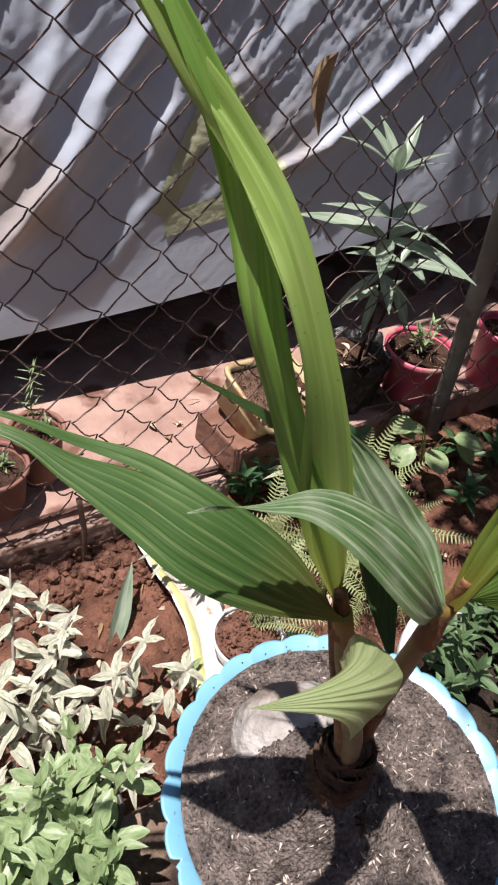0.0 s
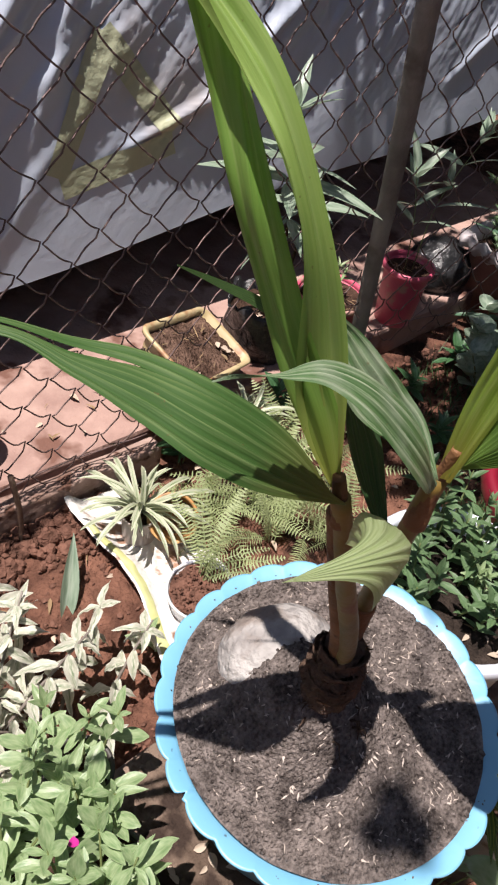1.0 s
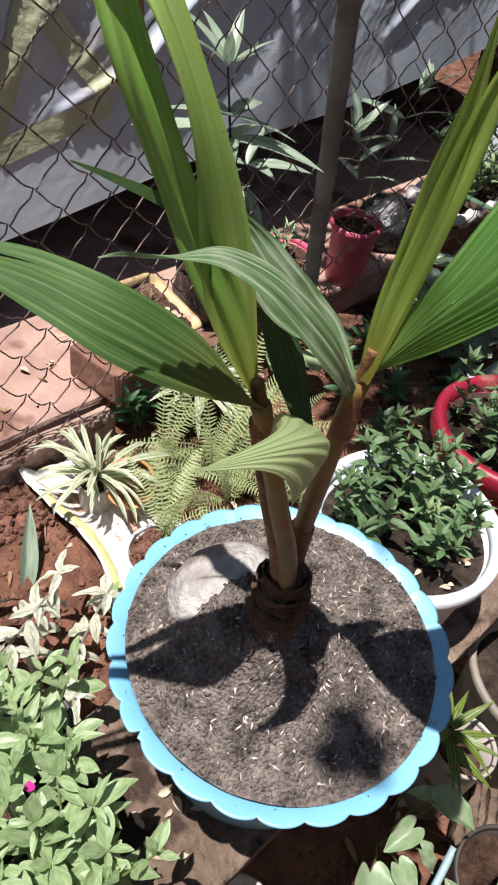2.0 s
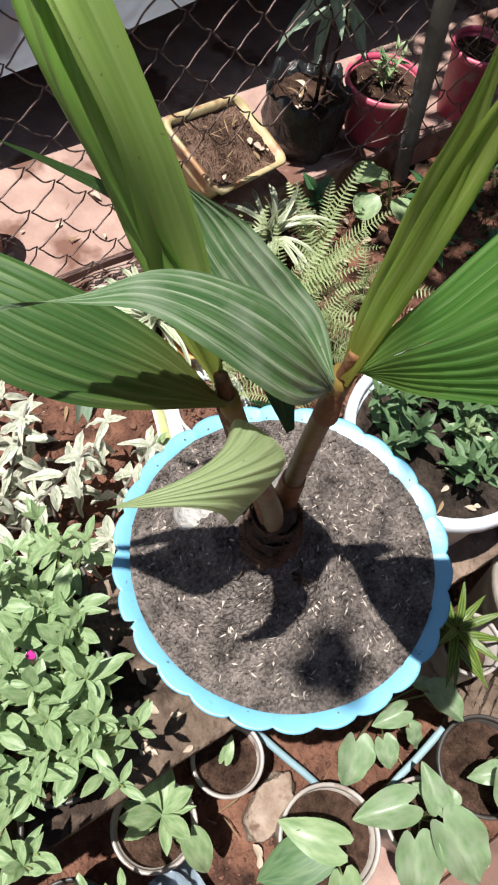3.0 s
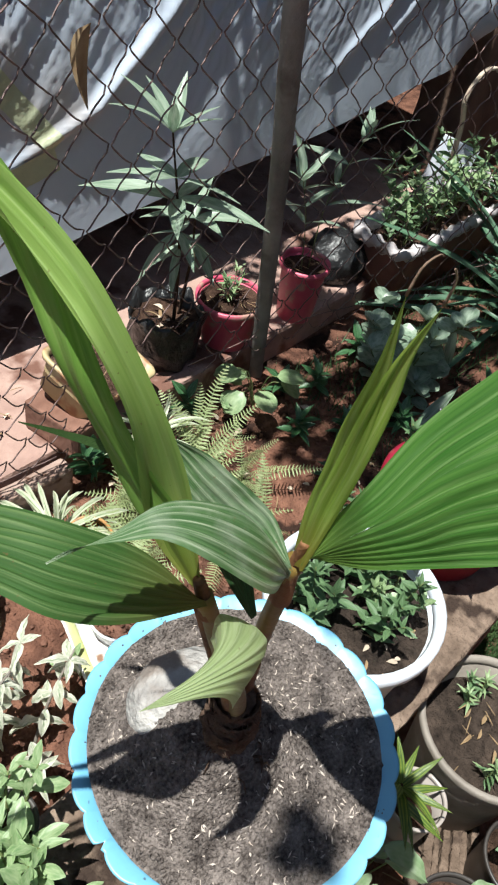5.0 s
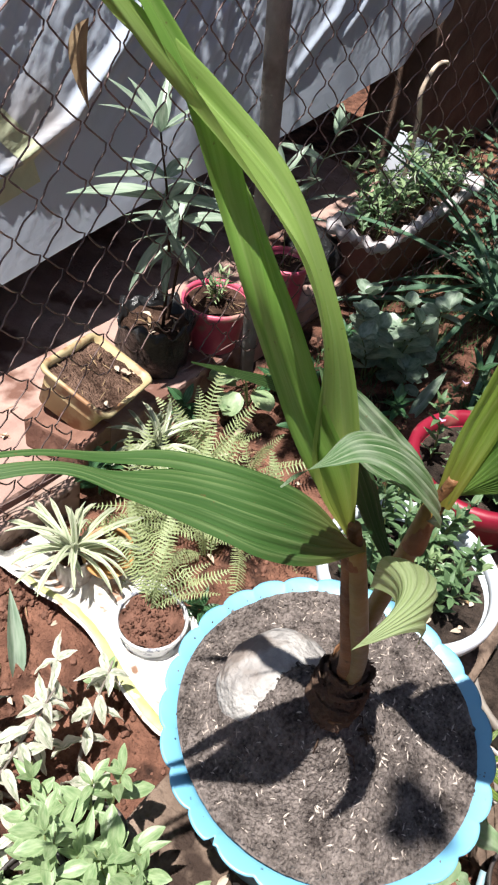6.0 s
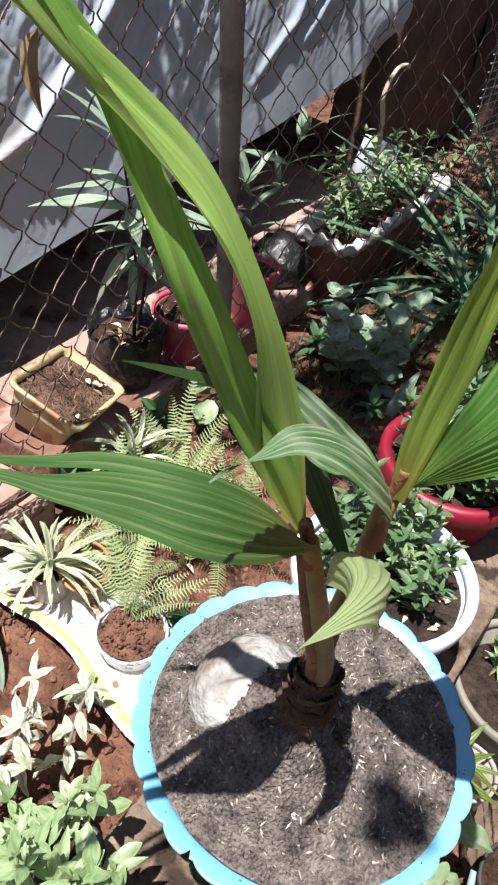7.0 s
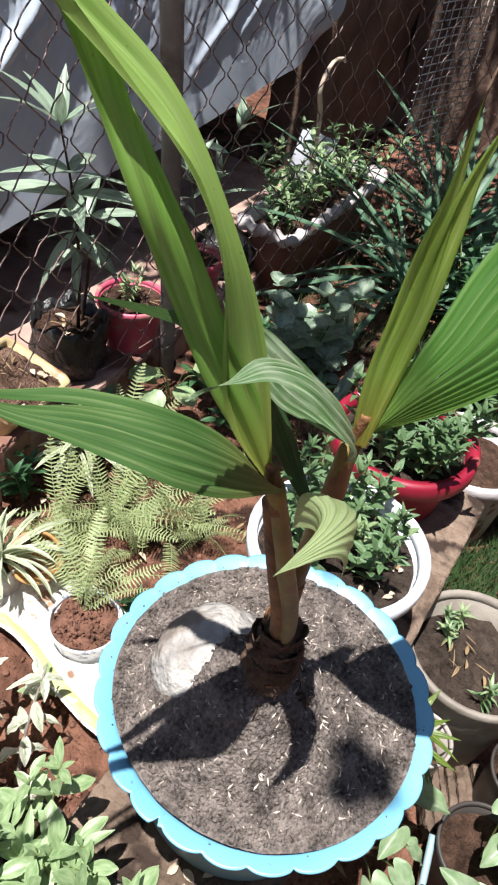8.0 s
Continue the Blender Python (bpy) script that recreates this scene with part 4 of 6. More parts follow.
stem(((-0.099, 0.004, 0.926), (-0.102, 0.006, 0.942), (-0.107, 0.01, 0.968)), (0.0078, 0.0042), M_SHEATH, "joint", "brown leaf joint")
stem(((-0.039, -0.015, 0.905), (-0.039, -0.0165, 0.94), (-0.041, -0.021, 0.985)), (0.0085, 0.0035), M_SHEATH, "joint", "brown leaf joint")


def blade(left, right, material, label, **kw):
    return part("leaf", sheet_between(local(left), local(right), **kw), material, palm, label)


def widen(left, right, k):
    """Spreads two edge curves apart about their middle."""
    out = []
    for a, b in zip(left, right):
        m = (Vector(a) + Vector(b)) / 2
        out.append((m + (Vector(a) - m) * k, m + (Vector(b) - m) * k))
    return [p[0] for p in out], [p[1] for p in out]


# each leaf lies between two edge curves
blade((JL, (-0.129, 0.046, 1.017), (-0.141, 0.071, 1.073), (-0.156, 0.087, 1.127), (-0.161, 0.106, 1.169), (-0.173, 0.122, 1.216), (-0.186, 0.146, 1.255), (-0.2, 0.17, 1.29)),
      (JL, (-0.106, 0.022, 1.004), (-0.126, 0.040, 1.057), (-0.138, 0.052, 1.096), (-0.141, 0.068, 1.123), (-0.138, 0.092, 1.148), (-0.133, 0.122, 1.173), (-0.168, 0.142, 1.235), (-0.2, 0.171, 1.29)),
      B_UPDARK, "tall upright dark green blade", pleats=2, depth=0.04, arch=-0.1, nu=60)
blade((JL, (-0.128, 0.037, 1.010), (-0.143, 0.041, 1.104), (-0.154, 0.050, 1.146), (-0.159, 0.069, 1.169), (-0.164, 0.093, 1.191), (-0.172, 0.119, 1.217), (-0.186, 0.15, 1.246), (-0.205, 0.18, 1.272)),
      (JL, (-0.110, 0.027, 1.050), (-0.125, 0.051, 1.124), (-0.140, 0.079, 1.179), (-0.155, 0.114, 1.211), (-0.178, 0.150, 1.240), (-0.192, 0.168, 1.256), (-0.206, 0.181, 1.272)),
      B_UP, "tall upright light green blade", pleats=2, depth=0.06, arch=0.12, nu=60)
FAR_EDGE = ((-0.107, 0.007, 0.947), (-0.134, 0.032, 0.998), (-0.167, 0.056, 1.029), (-0.199, 0.085, 1.045), (-0.231, 0.103, 1.053), (-0.272, 0.12, 1.07), (-0.329, 0.141, 1.077), (-0.4, 0.162, 1.068))
NEAR_EDGE = ((-0.111, -0.004, 0.958), (-0.176, 0.001, 1.002), (-0.212, 0.014, 1.031), (-0.231, 0.037, 1.049), (-0.251, 0.064, 1.065), (-0.273, 0.091, 1.078), (-0.327, 0.118, 1.079), (-0.4, 0.156, 1.07))


def between(k):
    return [Vector(a).lerp(Vector(b), q) for a, b, q in zip(FAR_EDGE, NEAR_EDGE, k)]


# the long leaf is split beside its midrib for part of its length
blade(FAR_EDGE, between((0.3, 0.3, 0.28, 0.26, 0.25, 0.23, 0.3, 0.5)), B_LEFTNARROW, "narrow half of the long spreading leaf", pleats=2, depth=0.09, arch=0.08, nu=56, nv=12)
blade(between((0.2, 0.2, 0.2, 0.25, 0.42, 0.47, 0.4, 0.45)), NEAR_EDGE, B_LEFT, "broad half of the long spreading pleated leaf", pleats=6, depth=0.11, arch=0.1, nu=56, nv=36)


def fan_leaf(point, top, side, low, curl):
    """A leaf that opens from one point into a pleated shell; its upper margin curls under."""
    bm = bmesh.new()
    uvl = bm.loops.layers.uv.new("UVMap")
    arc = curve_points(local((curl, top, side, low)), 60)
    point, side = point - BASE, side - BASE
    nrm = (top - BASE - point).cross(low - BASE - point).normalized()
    nrm = nrm if nrm.z > 0 else -nrm
    nu, grid = 36, []
    for i in range(nu + 1):
        u = i / nu
        row = []
        for k, a in enumerate(arc):
            v = k / 60
            ridge = 0.0022 * u ** 0.8 * (1 - abs(2 * ((v * 10) % 1.0) - 1)) * (0.3 if u > 0.97 else 1)
            row.append(bm.verts.new(point.lerp(side, u) + (a - side) * (0.06 * min(1, 6 * u) * (1 - u) + u ** 1.55) + nrm * (0.016 * math.sin(math.pi * u) + ridge)))
        grid.append(row)
    for i in range(nu):
        for k in range(60):
            f = bm.faces.new((grid[i][k], grid[i + 1][k], grid[i + 1][k + 1], grid[i][k + 1]))
            for lp, (p, q) in zip(f.loops, ((i, k), (i + 1, k), (i + 1, k + 1), (i, k + 1))):
                lp[uvl].uv = (p / nu, q / 60)
    return bm


part("leaf", fan_leaf(Vector((-0.2, -0.04, 0.994)), Vector((-0.112, -0.017, 0.966)), Vector((-0.1, -0.047, 0.958)), Vector((-0.142, -0.061, 0.946)), Vector((-0.117, -0.016, 0.938))), B_FAN, palm, "small pale pleated shell-shaped leaf")
blade(((-0.051, -0.023, 0.961), (-0.073, 0.003, 1.010), (-0.102, 0.014, 1.040), (-0.139, 0.018, 1.064), (-0.176, 0.014, 1.073), (-0.206, 0.010, 1.086), (-0.216, 0.01, 1.0885)),
      ((-0.044, -0.016, 0.941), (-0.095, -0.036, 0.995), (-0.135, -0.021, 1.048), (-0.158, -0.004, 1.071), (-0.180, 0.005, 1.079), (-0.202, 0.011, 1.0865), (-0.216, 0.011, 1.0885)),
      B_TWIST, "arching dusty leaf with pale ribs", pleats=6, depth=0.09, arch=0.12, nu=48, nv=36)
blade(((-0.051, -0.024, 0.962), (-0.047, -0.000, 0.988), (-0.054, 0.017, 1.006), (-0.066, 0.030, 1.023), (-0.079, 0.044, 1.041), (-0.107, 0.059, 1.065)),
      ((-0.05, -0.022, 0.962), (-0.075, 0.004, 0.985), (-0.096, 0.02, 1.005), (-0.108, 0.035, 1.03), (-0.112, 0.048, 1.05), (-0.108, 0.06, 1.066)),
      B_TWIST, "dusty leaf half folded behind another", pleats=6, depth=0.09, arch=-0.1, nu=44, nv=24)
blade(*widen(((-0.041, -0.016, 0.957), (-0.039, -0.014, 1.012), (-0.038, -0.017, 1.056), (-0.037, -0.019, 1.096), (-0.035, -0.024, 1.139), (-0.036, -0.026, 1.185)),
      ((-0.044, -0.023, 0.961), (-0.038, -0.027, 1.021), (-0.035, -0.030, 1.065), (-0.030, -0.029, 1.106), (-0.031, -0.028, 1.141), (-0.036, -0.026, 1.185)), 1.35),
      B_SPEAR, "narrow yellow green spear blade", pleats=1, depth=0.1, arch=0.12, nu=44, nv=10)
blade(*widen(((-0.043, -0.020, 0.959), (-0.039, -0.019, 1.016), (-0.036, -0.022, 1.060), (-0.033, -0.025, 1.102), (-0.029, -0.030, 1.142), (-0.023, -0.040, 1.181)),
      ((-0.046, -0.027, 0.963), (-0.038, -0.032, 1.025), (-0.033, -0.035, 1.069), (-0.025, -0.035, 1.112), (-0.024, -0.035, 1.145), (-0.023, -0.040, 1.181)), 1.35),
      B_SPEAR, "narrow yellow green spear blade", pleats=1, depth=0.1, arch=-0.12, nu=44, nv=10)
UPPER_EDGE = ((-0.047, -0.026, 0.968), (-0.036, -0.031, 1.013), (-0.026, -0.040, 1.051), (-0.005, -0.049, 1.098), (0.013, -0.067, 1.142), (0.033, -0.087, 1.186), (0.048, -0.105, 1.22), (0.06, -0.125, 1.25))
LOWER_EDGE = ((-0.036, -0.023, 0.965), (-0.058, -0.071, 1.027), (-0.068, -0.107, 1.079), (-0.074, -0.130, 1.113), (-0.074, -0.154, 1.144), (-0.069, -0.186, 1.176), (-0.055, -0.2, 1.20), (-0.03, -0.205, 1.225))
CREASE = [Vector(a).lerp(Vector(b), 0.36) + Vector((0, 0, -0.006 * min(1, k / 2))) for k, (a, b) in enumerate(zip(UPPER_EDGE, LOWER_EDGE))]
blade(UPPER_EDGE, CREASE, B_RIGHTUP, "upper lobe of the broad bright green leaf", pleats=4, depth=0.13, shear=-0.25, arch=0.1, nu=50, nv=20)
blade(CREASE, LOWER_EDGE, B_RIGHT, "lower lobe of the broad pleated green leaf", pleats=7, depth=0.13, arch=0.09, nu=60, nv=56, shear=0.42)
blade(((-0.066, -0.012, 0.9), (-0.076, 0.01, 0.935), (-0.082, 0.03, 0.97), (-0.08, 0.05, 1.01)),
      ((-0.06, -0.012, 0.9), (-0.05, 0.01, 0.925), (-0.05, 0.03, 0.96), (-0.078, 0.05, 1.012)),
      B_DARK, "small leaf between the stems, coloured dark for shade", pleats=5, depth=0.06, arch=0.05, nu=24, nv=20)
blade(((-0.118, 0.045, 1.045), (-0.135, 0.066, 1.066), (-0.155, 0.085, 1.075), (-0.172, 0.1, 1.08)),
      ((-0.118, 0.045, 1.037), (-0.135, 0.064, 1.058), (-0.155, 0.084, 1.07), (-0.172, 0.1, 1.079)),
      B_LEFT, "thin pointed leaf tip", nu=20, nv=4)
for knots in (((-0.036, -0.026, 1.184), (-0.034, -0.028, 1.2), (-0.026, -0.03, 1.205), (-0.02, -0.03, 1.202)), ((-0.023, -0.04, 1.181), (-0.022, -0.041, 1.195), (-0.026, -0.04, 1.203), (-0.032, -0.042, 1.206))):
    bm = bmesh.new()
    tube(bm, curve_points(local(knots), 10), [0.0009 - 0.00006 * i for i in range(11)], 5)
    part("leaf_thread", bm, M_TWIG, palm, "dry thread at the blade's tip")

# ---- leaf meshes ----
SOFT = [leaf_mesh("leaf_mesh", 0.046, 0.0195, F_SOFT, 0.18, 0.16, "spoon"), leaf_mesh("leaf_mesh", 0.036, 0.0125, F_SOFT, 0.3, 0.2, "spoon"), leaf_mesh("leaf_mesh", 0.04, 0.013, F_SOFT, 0.1, 0.25, "lance")]
MUTED = [leaf_mesh("leaf_mesh", 0.029, 0.0105, F_SOFTDARK, 0.15, 0.15, "oval"), leaf_mesh("leaf_mesh", 0.025, 0.0085, F_SOFTDARK, 0.3, 0.2, "lance")]
CREAM = [leaf_mesh("leaf_mesh", 0.056, 0.0165, F_CREAM, 0.45, 0.3, "lance", 10, 4, 0.14), leaf_mesh("leaf_mesh", 0.042, 0.015, F_CREAM, 0.55, 0.35, "lance", 8, 4, 0.16), leaf_mesh("leaf_mesh", 0.05, 0.02, F_CREAM, 0.3, 0.4, "oval", 10, 4, 0.12)]
LANCE = [leaf_mesh("leaf_mesh", 0.18, 0.038, F_SILVER, 0.3, 0.12, "lance", 12, 4), leaf_mesh("leaf_mesh", 0.15, 0.034, F_SILVER, 0.15, 0.12, "lance", 12, 4)]
GLOSS = [leaf_mesh("leaf_mesh", 0.06, 0.024, F_GLOSS, 0.2, 0.15, "oval"), leaf_mesh("leaf_mesh", 0.05, 0.018, F_GLOSS, 0.35, 0.2, "lance")]
HEART = [leaf_mesh("leaf_mesh", 0.085, 0.066, F_ARROW, 0.35, 0.22, "heart", 18, 10, 0.05), leaf_mesh("leaf_mesh", 0.085, 0.07, F_ARROW, 0.5, 0.12, "heart", 18, 10, 0.07), leaf_mesh("leaf_mesh", 0.085, 0.06, F_ARROW, 0.2, 0.4, "heart", 18, 10, 0.05)]
SILVERROUND = [leaf_mesh("leaf_mesh", 0.07, 0.06, F_SILVER, 0.15, 0.1, "round"), leaf_mesh("leaf_mesh", 0.06, 0.052, F_SILVER, 0.25, 0.1, "round")]
PALEROUND = [leaf_mesh("leaf_mesh", 0.06, 0.05, F_SOFT, 0.15, 0.08, "round")]
HEARTDARK = [leaf_mesh("leaf_mesh", 0.085, 0.06, F_SOFTDARK, 0.3, 0.14, "heart", 10, 6), leaf_mesh("leaf_mesh", 0.085, 0.055, F_SOFT, 0.3, 0.14, "heart", 10, 6)]
SOFTHEART = [leaf_mesh("leaf_mesh", 0.085, 0.05, F_SOFT, 0.3, 0.14, "heart", 10, 6)]
CROTON = [leaf_mesh("leaf_mesh", 0.085, 0.015, F_CROTON, 0.35, 0.2, "lance", 10, 4)]
STRAPS = [arched_strap("leaf_mesh", l, 0.0115, F_SPIDER, a, b) for l, a, b in ((0.16, 80, -20), (0.18, 65, -50), (0.14, 55, -40), (0.13, 85, 40), (0.17, 42, -55))]
LONGSTRAP = [leaf_mesh("leaf_mesh", 0.52, 0.024, F_STRAP, 0.7, 0.2, "strap", 16, 4), leaf_mesh("leaf_mesh", 0.44, 0.018, F_STRAP, 0.9, 0.2, "strap", 16, 4)]
NEEDLE = [leaf_mesh("leaf_mesh", 0.024, 0.0022, F_SOFT, 0.1, 0.1, "lance", 4, 2)]
HERB = [leaf_mesh("leaf_mesh", 0.042, 0.014, F_SOFT, 0.4, 0.2, "lance", 6, 2), leaf_mesh("leaf_mesh", 0.036, 0.014, F_SOFTDARK, 0.3, 0.2, "oval", 6, 2)]
FEATHER = [leaf_mesh("leaf_mesh", 0.035, 0.008, F_SOFT, 0.4, 0.2, "lance", 6, 2), leaf_mesh("leaf_mesh", 0.03, 0.009, F_SOFTDARK, 0.3, 0.2, "lance", 6, 2)]


def rosette(parent, seed, base, leaves, count, rise=(10, 70), size=(0.7, 1.1), lift=0.0):
    rng = random.Random(seed)
    for k in range(count):
        hd = k * 137.5 + rng.uniform(-15, 15)
        shared("leaf", rng.choice(leaves), parent, aim(Vector(base) + Vector((0, 0, lift * k / count)), hd, rise[1] + (rise[0] - rise[1]) * (1 - k / count) + rng.uniform(-8, 8), rng.uniform(-18, 18), rng.uniform(*size)))


def climbing_leaves(parent, seed, base, count, reach, leaves, height=0.1, size=(0.7, 1.15), heading=(0, 360)):
    """Leaves on long stalks from one root."""
    rng = random.Random(seed)
    for k in range(count):
        hd = rng.uniform(*heading)
        r, h = reach * rng.uniform(0.4, 1.0), height * rng.uniform(0.5, 1.2)
        b = Vector(base)
        tip = b + Vector((math.cos(radians(hd)) * r, math.sin(radians(hd)) * r, h))
        bm = bmesh.new()
        tube(bm, curve_points((b, b.lerp(tip, 0.5) + Vector((0, 0, h * 0.35)), tip), 8), 0.0014, 5)
        part("stalk", bm, M_STEMGREEN, parent)
        shared("leaf", rng.choice(leaves), parent, aim(tip, hd + rng.uniform(-35, 35), rng.uniform(-35, 12), rng.uniform(-25, 25), rng.uniform(*size)))


def frond_mesh(length, width, droop, pairs=24):
    """A fern frond along +y: the rib and its leaflets."""
    bm = bmesh.new()
    uvl = bm.loops.layers.uv.new("UVMap")
    pts = [Vector((0, length * u * (1 - 0.12 * u), length * (0.35 * u - droop * u * u))) for u in [i / 16 for i in range(17)]]
    tube(bm, pts, [0.0014 - 0.0009 * i / 16 for i in range(17)], 4)
    rng = random.Random(int(length * 1e4))
    for k in range(pairs):
        u = 0.1 + 0.88 * k / (pairs - 1)
        s = u * 16
        p = pts[min(15, int(s))].lerp(pts[min(16, int(s) + 1)], s - int(s))
        w = width / 2 * math.sin(math.pi * (0.12 + 0.86 * u)) ** 0.7
        t = length * 0.0076
        for side in (-1, 1):
            a = radians(rng.uniform(5, 18))
            d = Vector((side * math.cos(a), math.sin(a), -0.15 + rng.uniform(-0.1, 0.1)))
            n = Vector((0, 1, 0))
            rows = []
            for i in range(4):
                v = i / 3
                hw = t * (0.9, 1.0, 0.8, 0.12)[i]
                c = p + d * w * v + Vector((0, 0, -0.12 * w * v * v))
                rows.append((bm.verts.new(c - n * hw), bm.verts.new(c + n * hw)))
            for i in range(3):
                f = bm.faces.new((rows[i][0], rows[i + 1][0], rows[i + 1][1], rows[i][1]))
                for lp, q in zip(f.loops, ((i / 3, 0), ((i + 1) / 3, 0), ((i + 1) / 3, 1), (i / 3, 1))):
                    lp[uvl].uv = q
    me = bpy.data.meshes.new("frond_mesh")
    bm.to_mesh(me)
    bm.free()
    me.materials.append(F_FERN)
    return me


FRONDS = [frond_mesh(0.26, 0.05, 0.3, 22), frond_mesh(0.22, 0.046, 0.7, 20), frond_mesh(0.3, 0.055, 0.45, 25)]


def fern(parent, seed, base, count, heading=(0, 360), rise=(15, 65), size=(0.7, 1.1)):
    rng = random.Random(seed)
    for k in range(count):
        shared("frond", rng.choice(FRONDS), parent, aim(Vector(base) + Vector((rng.uniform(-1, 1), rng.uniform(-1, 1), 0)) * 0.012, rng.uniform(*heading), rng.uniform(*rise), rng.uniform(-25, 25), rng.uniform(*size)))


# ---- pots on the shelf ----
white = thing("potted_herb", (0.285, 0.04, PLANK_Z), "bushy green seedlings in a white plastic pot", "potted plant")
z0 = pot(white, 0.132, 0.165, M_WHITE, 0.8, 0.012, 0.004, soil=0.8, soil_material=M_DARKSOIL)
bush(white, 21, 24, 0.115, 0.13, MUTED, 0.013, 2, 0.35, 0.0018, (0.0, 0.02, z0), start=0.1, size=(0.75, 1.15))
bush(white, 24, 5, 0.09, 0.05, SOFT, 0.018, 2, 0.4, 0.0018, (0.05, -0.02, z0), start=0.1, size=(0.45, 0.7))
litter(white, 22, 14, (0.0, -0.08, 0.06, 0.03), z0 + 0.003, LITTER, (0.25, 0.5))
red = thing("potted_herb", (0.605, 0.062, PLANK_Z), "dense green seedlings in a crimson plastic pot", "potted plant")
z0 = pot(red, 0.134, 0.135, M_RED, 0.72, 0.018, 0.004, soil=0.8, soil_material=M_DARKSOIL)
bush(red, 31, 26, 0.14, 0.15, MUTED, 0.014, 2, 0.4, 0.0018, (0, 0, z0), start=0.1, size=(0.85, 1.3))
for k, p in enumerate(((0.02, 0.09, 0.24), (-0.07, 0.08, 0.22))):
    shared("flower", leaf_mesh("petal_mesh", 0.014, 0.012, M_MAUVE, 0.3, 0.2, "round", 4, 4), red, aim(p, 200, 40))

# ---- leafy bedding plants left of the tub ----
for k, (x, y, z, h, n, seed) in enumerate(((-0.335, 0.085, PLANK_Z, 0.165, 14, 41), (-0.3, -0.03, PLANK_Z, 0.15, 12, 42), (-0.27, 0.2, GROUND, 0.36, 11, 43), (-0.4, -0.2, GROUND, 0.42, 4, 44), (-0.42, 0.19, GROUND, 0.38, 12, 45), (-0.42, -0.06, PLANK_Z, 0.16, 12, 46), (-0.225, 0.135, PLANK_Z, 0.1, 8, 47), (-0.245, 0.03, PLANK_Z, 0.12, 8, 48))):
    t = thing("bedding_plant", (x, y, z), "soft pale green leafy bedding plant in a small dark pot", "potted plant", "bedding plants")
    ph = 0.085 if z == PLANK_Z else 0.2
    z0 = pot(t, 0.062 if k < 6 else 0.04, ph, M_DARKPOT, 0.75, 0.004, 0.003, soil=0.88)
    bush(t, seed, n, h - ph + 0.03 if z < 0 else (0.12 if k < 6 else 0.075), 0.07, SOFT, 0.02, 2, 0.55, 0.0022, (0, 0, z0), start=0.12, size=(0.6, 1.1), rise=(-10, 60))
    if k == 1:
        shared("flower", leaf_mesh("petal_mesh", 0.01, 0.01, M_MAGENTA, 0.2, 0.2, "round", 4, 4), t, aim((0.02, 0.07, z0 + 0.115), 60, 50))

# ---- red bed between tub and kerb ----
for k, (x, y, h, n, seed) in enumerate(((-0.16, 0.38, 0.25, 4, 51), (-0.27, 0.41, 0.27, 5, 52), (-0.1, 0.34, 0.16, 3, 53), (-0.37, 0.36, 0.25, 4, 54))):
    t = thing("variegated_shrub", (x, y, GROUND), "cream variegated shrub with thick pale stems in the red bed", "shrub", "variegated shrubs")
    bush(t, seed, n, h, 0.05, CREAM, 0.02, 2, 0.9, 0.0042, (0, 0, 0), start=0.3, size=(0.8, 1.3), rise=(-40, 25), material=M_GREYPOT)
sp = thing("spider_plant", (0.187, 0.642, GROUND - 0.005), "green and white striped spider plant in a clouded plastic pot", "potted plant", "spider plants")
z0 = pot(sp, 0.042, 0.118, M_CLEARPOT, 0.85, 0.003, 0.002, soil=0.93)
rosette(sp, 61, (0, 0, z0), STRAPS, 48, (-8, 14), (0.7, 1.08))
sp2 = thing("spider_plant", (0.53, 0.74, GROUND - 0.005), "green and white striped spider plant growing before the yellow tray", "potted plant", "spider plants")
z0 = pot(sp2, 0.05, 0.1, M_DARKPOT, 0.8, 0.003, 0.002, soil=0.93)
rosette(sp2, 62, (0, 0, z0), STRAPS, 32, (-5, 25), (0.75, 1.05))
fp = thing("potted_fern", (0.195, 0.43, GROUND - 0.005), "pale green fern in a small mottled white pot", "potted fern", "ferns")
z0 = pot(fp, 0.071, 0.095, M_MOTTLED, 0.72, 0.004, 0.003, soil=0.9, soil_material=M_CLOD, bumps=0.014)
rng = random.Random(70)
bm = bmesh.new()
for _ in range(420):
    a, q = rng.uniform(0, 2 * math.pi), 0.06 * math.sqrt(rng.random())
    crumb(bm, rng, (q * math.cos(a), q * math.sin(a), z0 + rng.uniform(-0.002, 0.006)), rng.choice((0.002, 0.003, 0.004, 0.006)))
tagged(part("loose_earth", bm, M_CLOD, fp, "", False), kind="stuff")
fern(fp, 71, (0.025, 0.03, z0), 11, (-65, 95), (25, 80), (0.65, 0.95))
f2 = thing("fern", (0.45, 0.58, GROUND), "spreading pale green fern growing in the bed", "fern", "ferns")
fern(f2, 72, (0, 0, 0.02), 17, (0, 360), (15, 65), (0.8, 1.15))
f3 = thing("fern", (0.62, 0.66, GROUND), "spreading pale green fern growing in the bed", "fern", "ferns")
fern(f3, 73, (0, 0, 0.02), 12, (0, 360), (20, 65), (0.7, 1.0))
f4 = thing("fern", (0.554, 0.399, GROUND), "spreading pale green fern growing in the bed", "fern", "ferns")
fern(f4, 74, (0, 0, 0.02), 11, (0, 360), (25, 75), (0.6, 0.85))
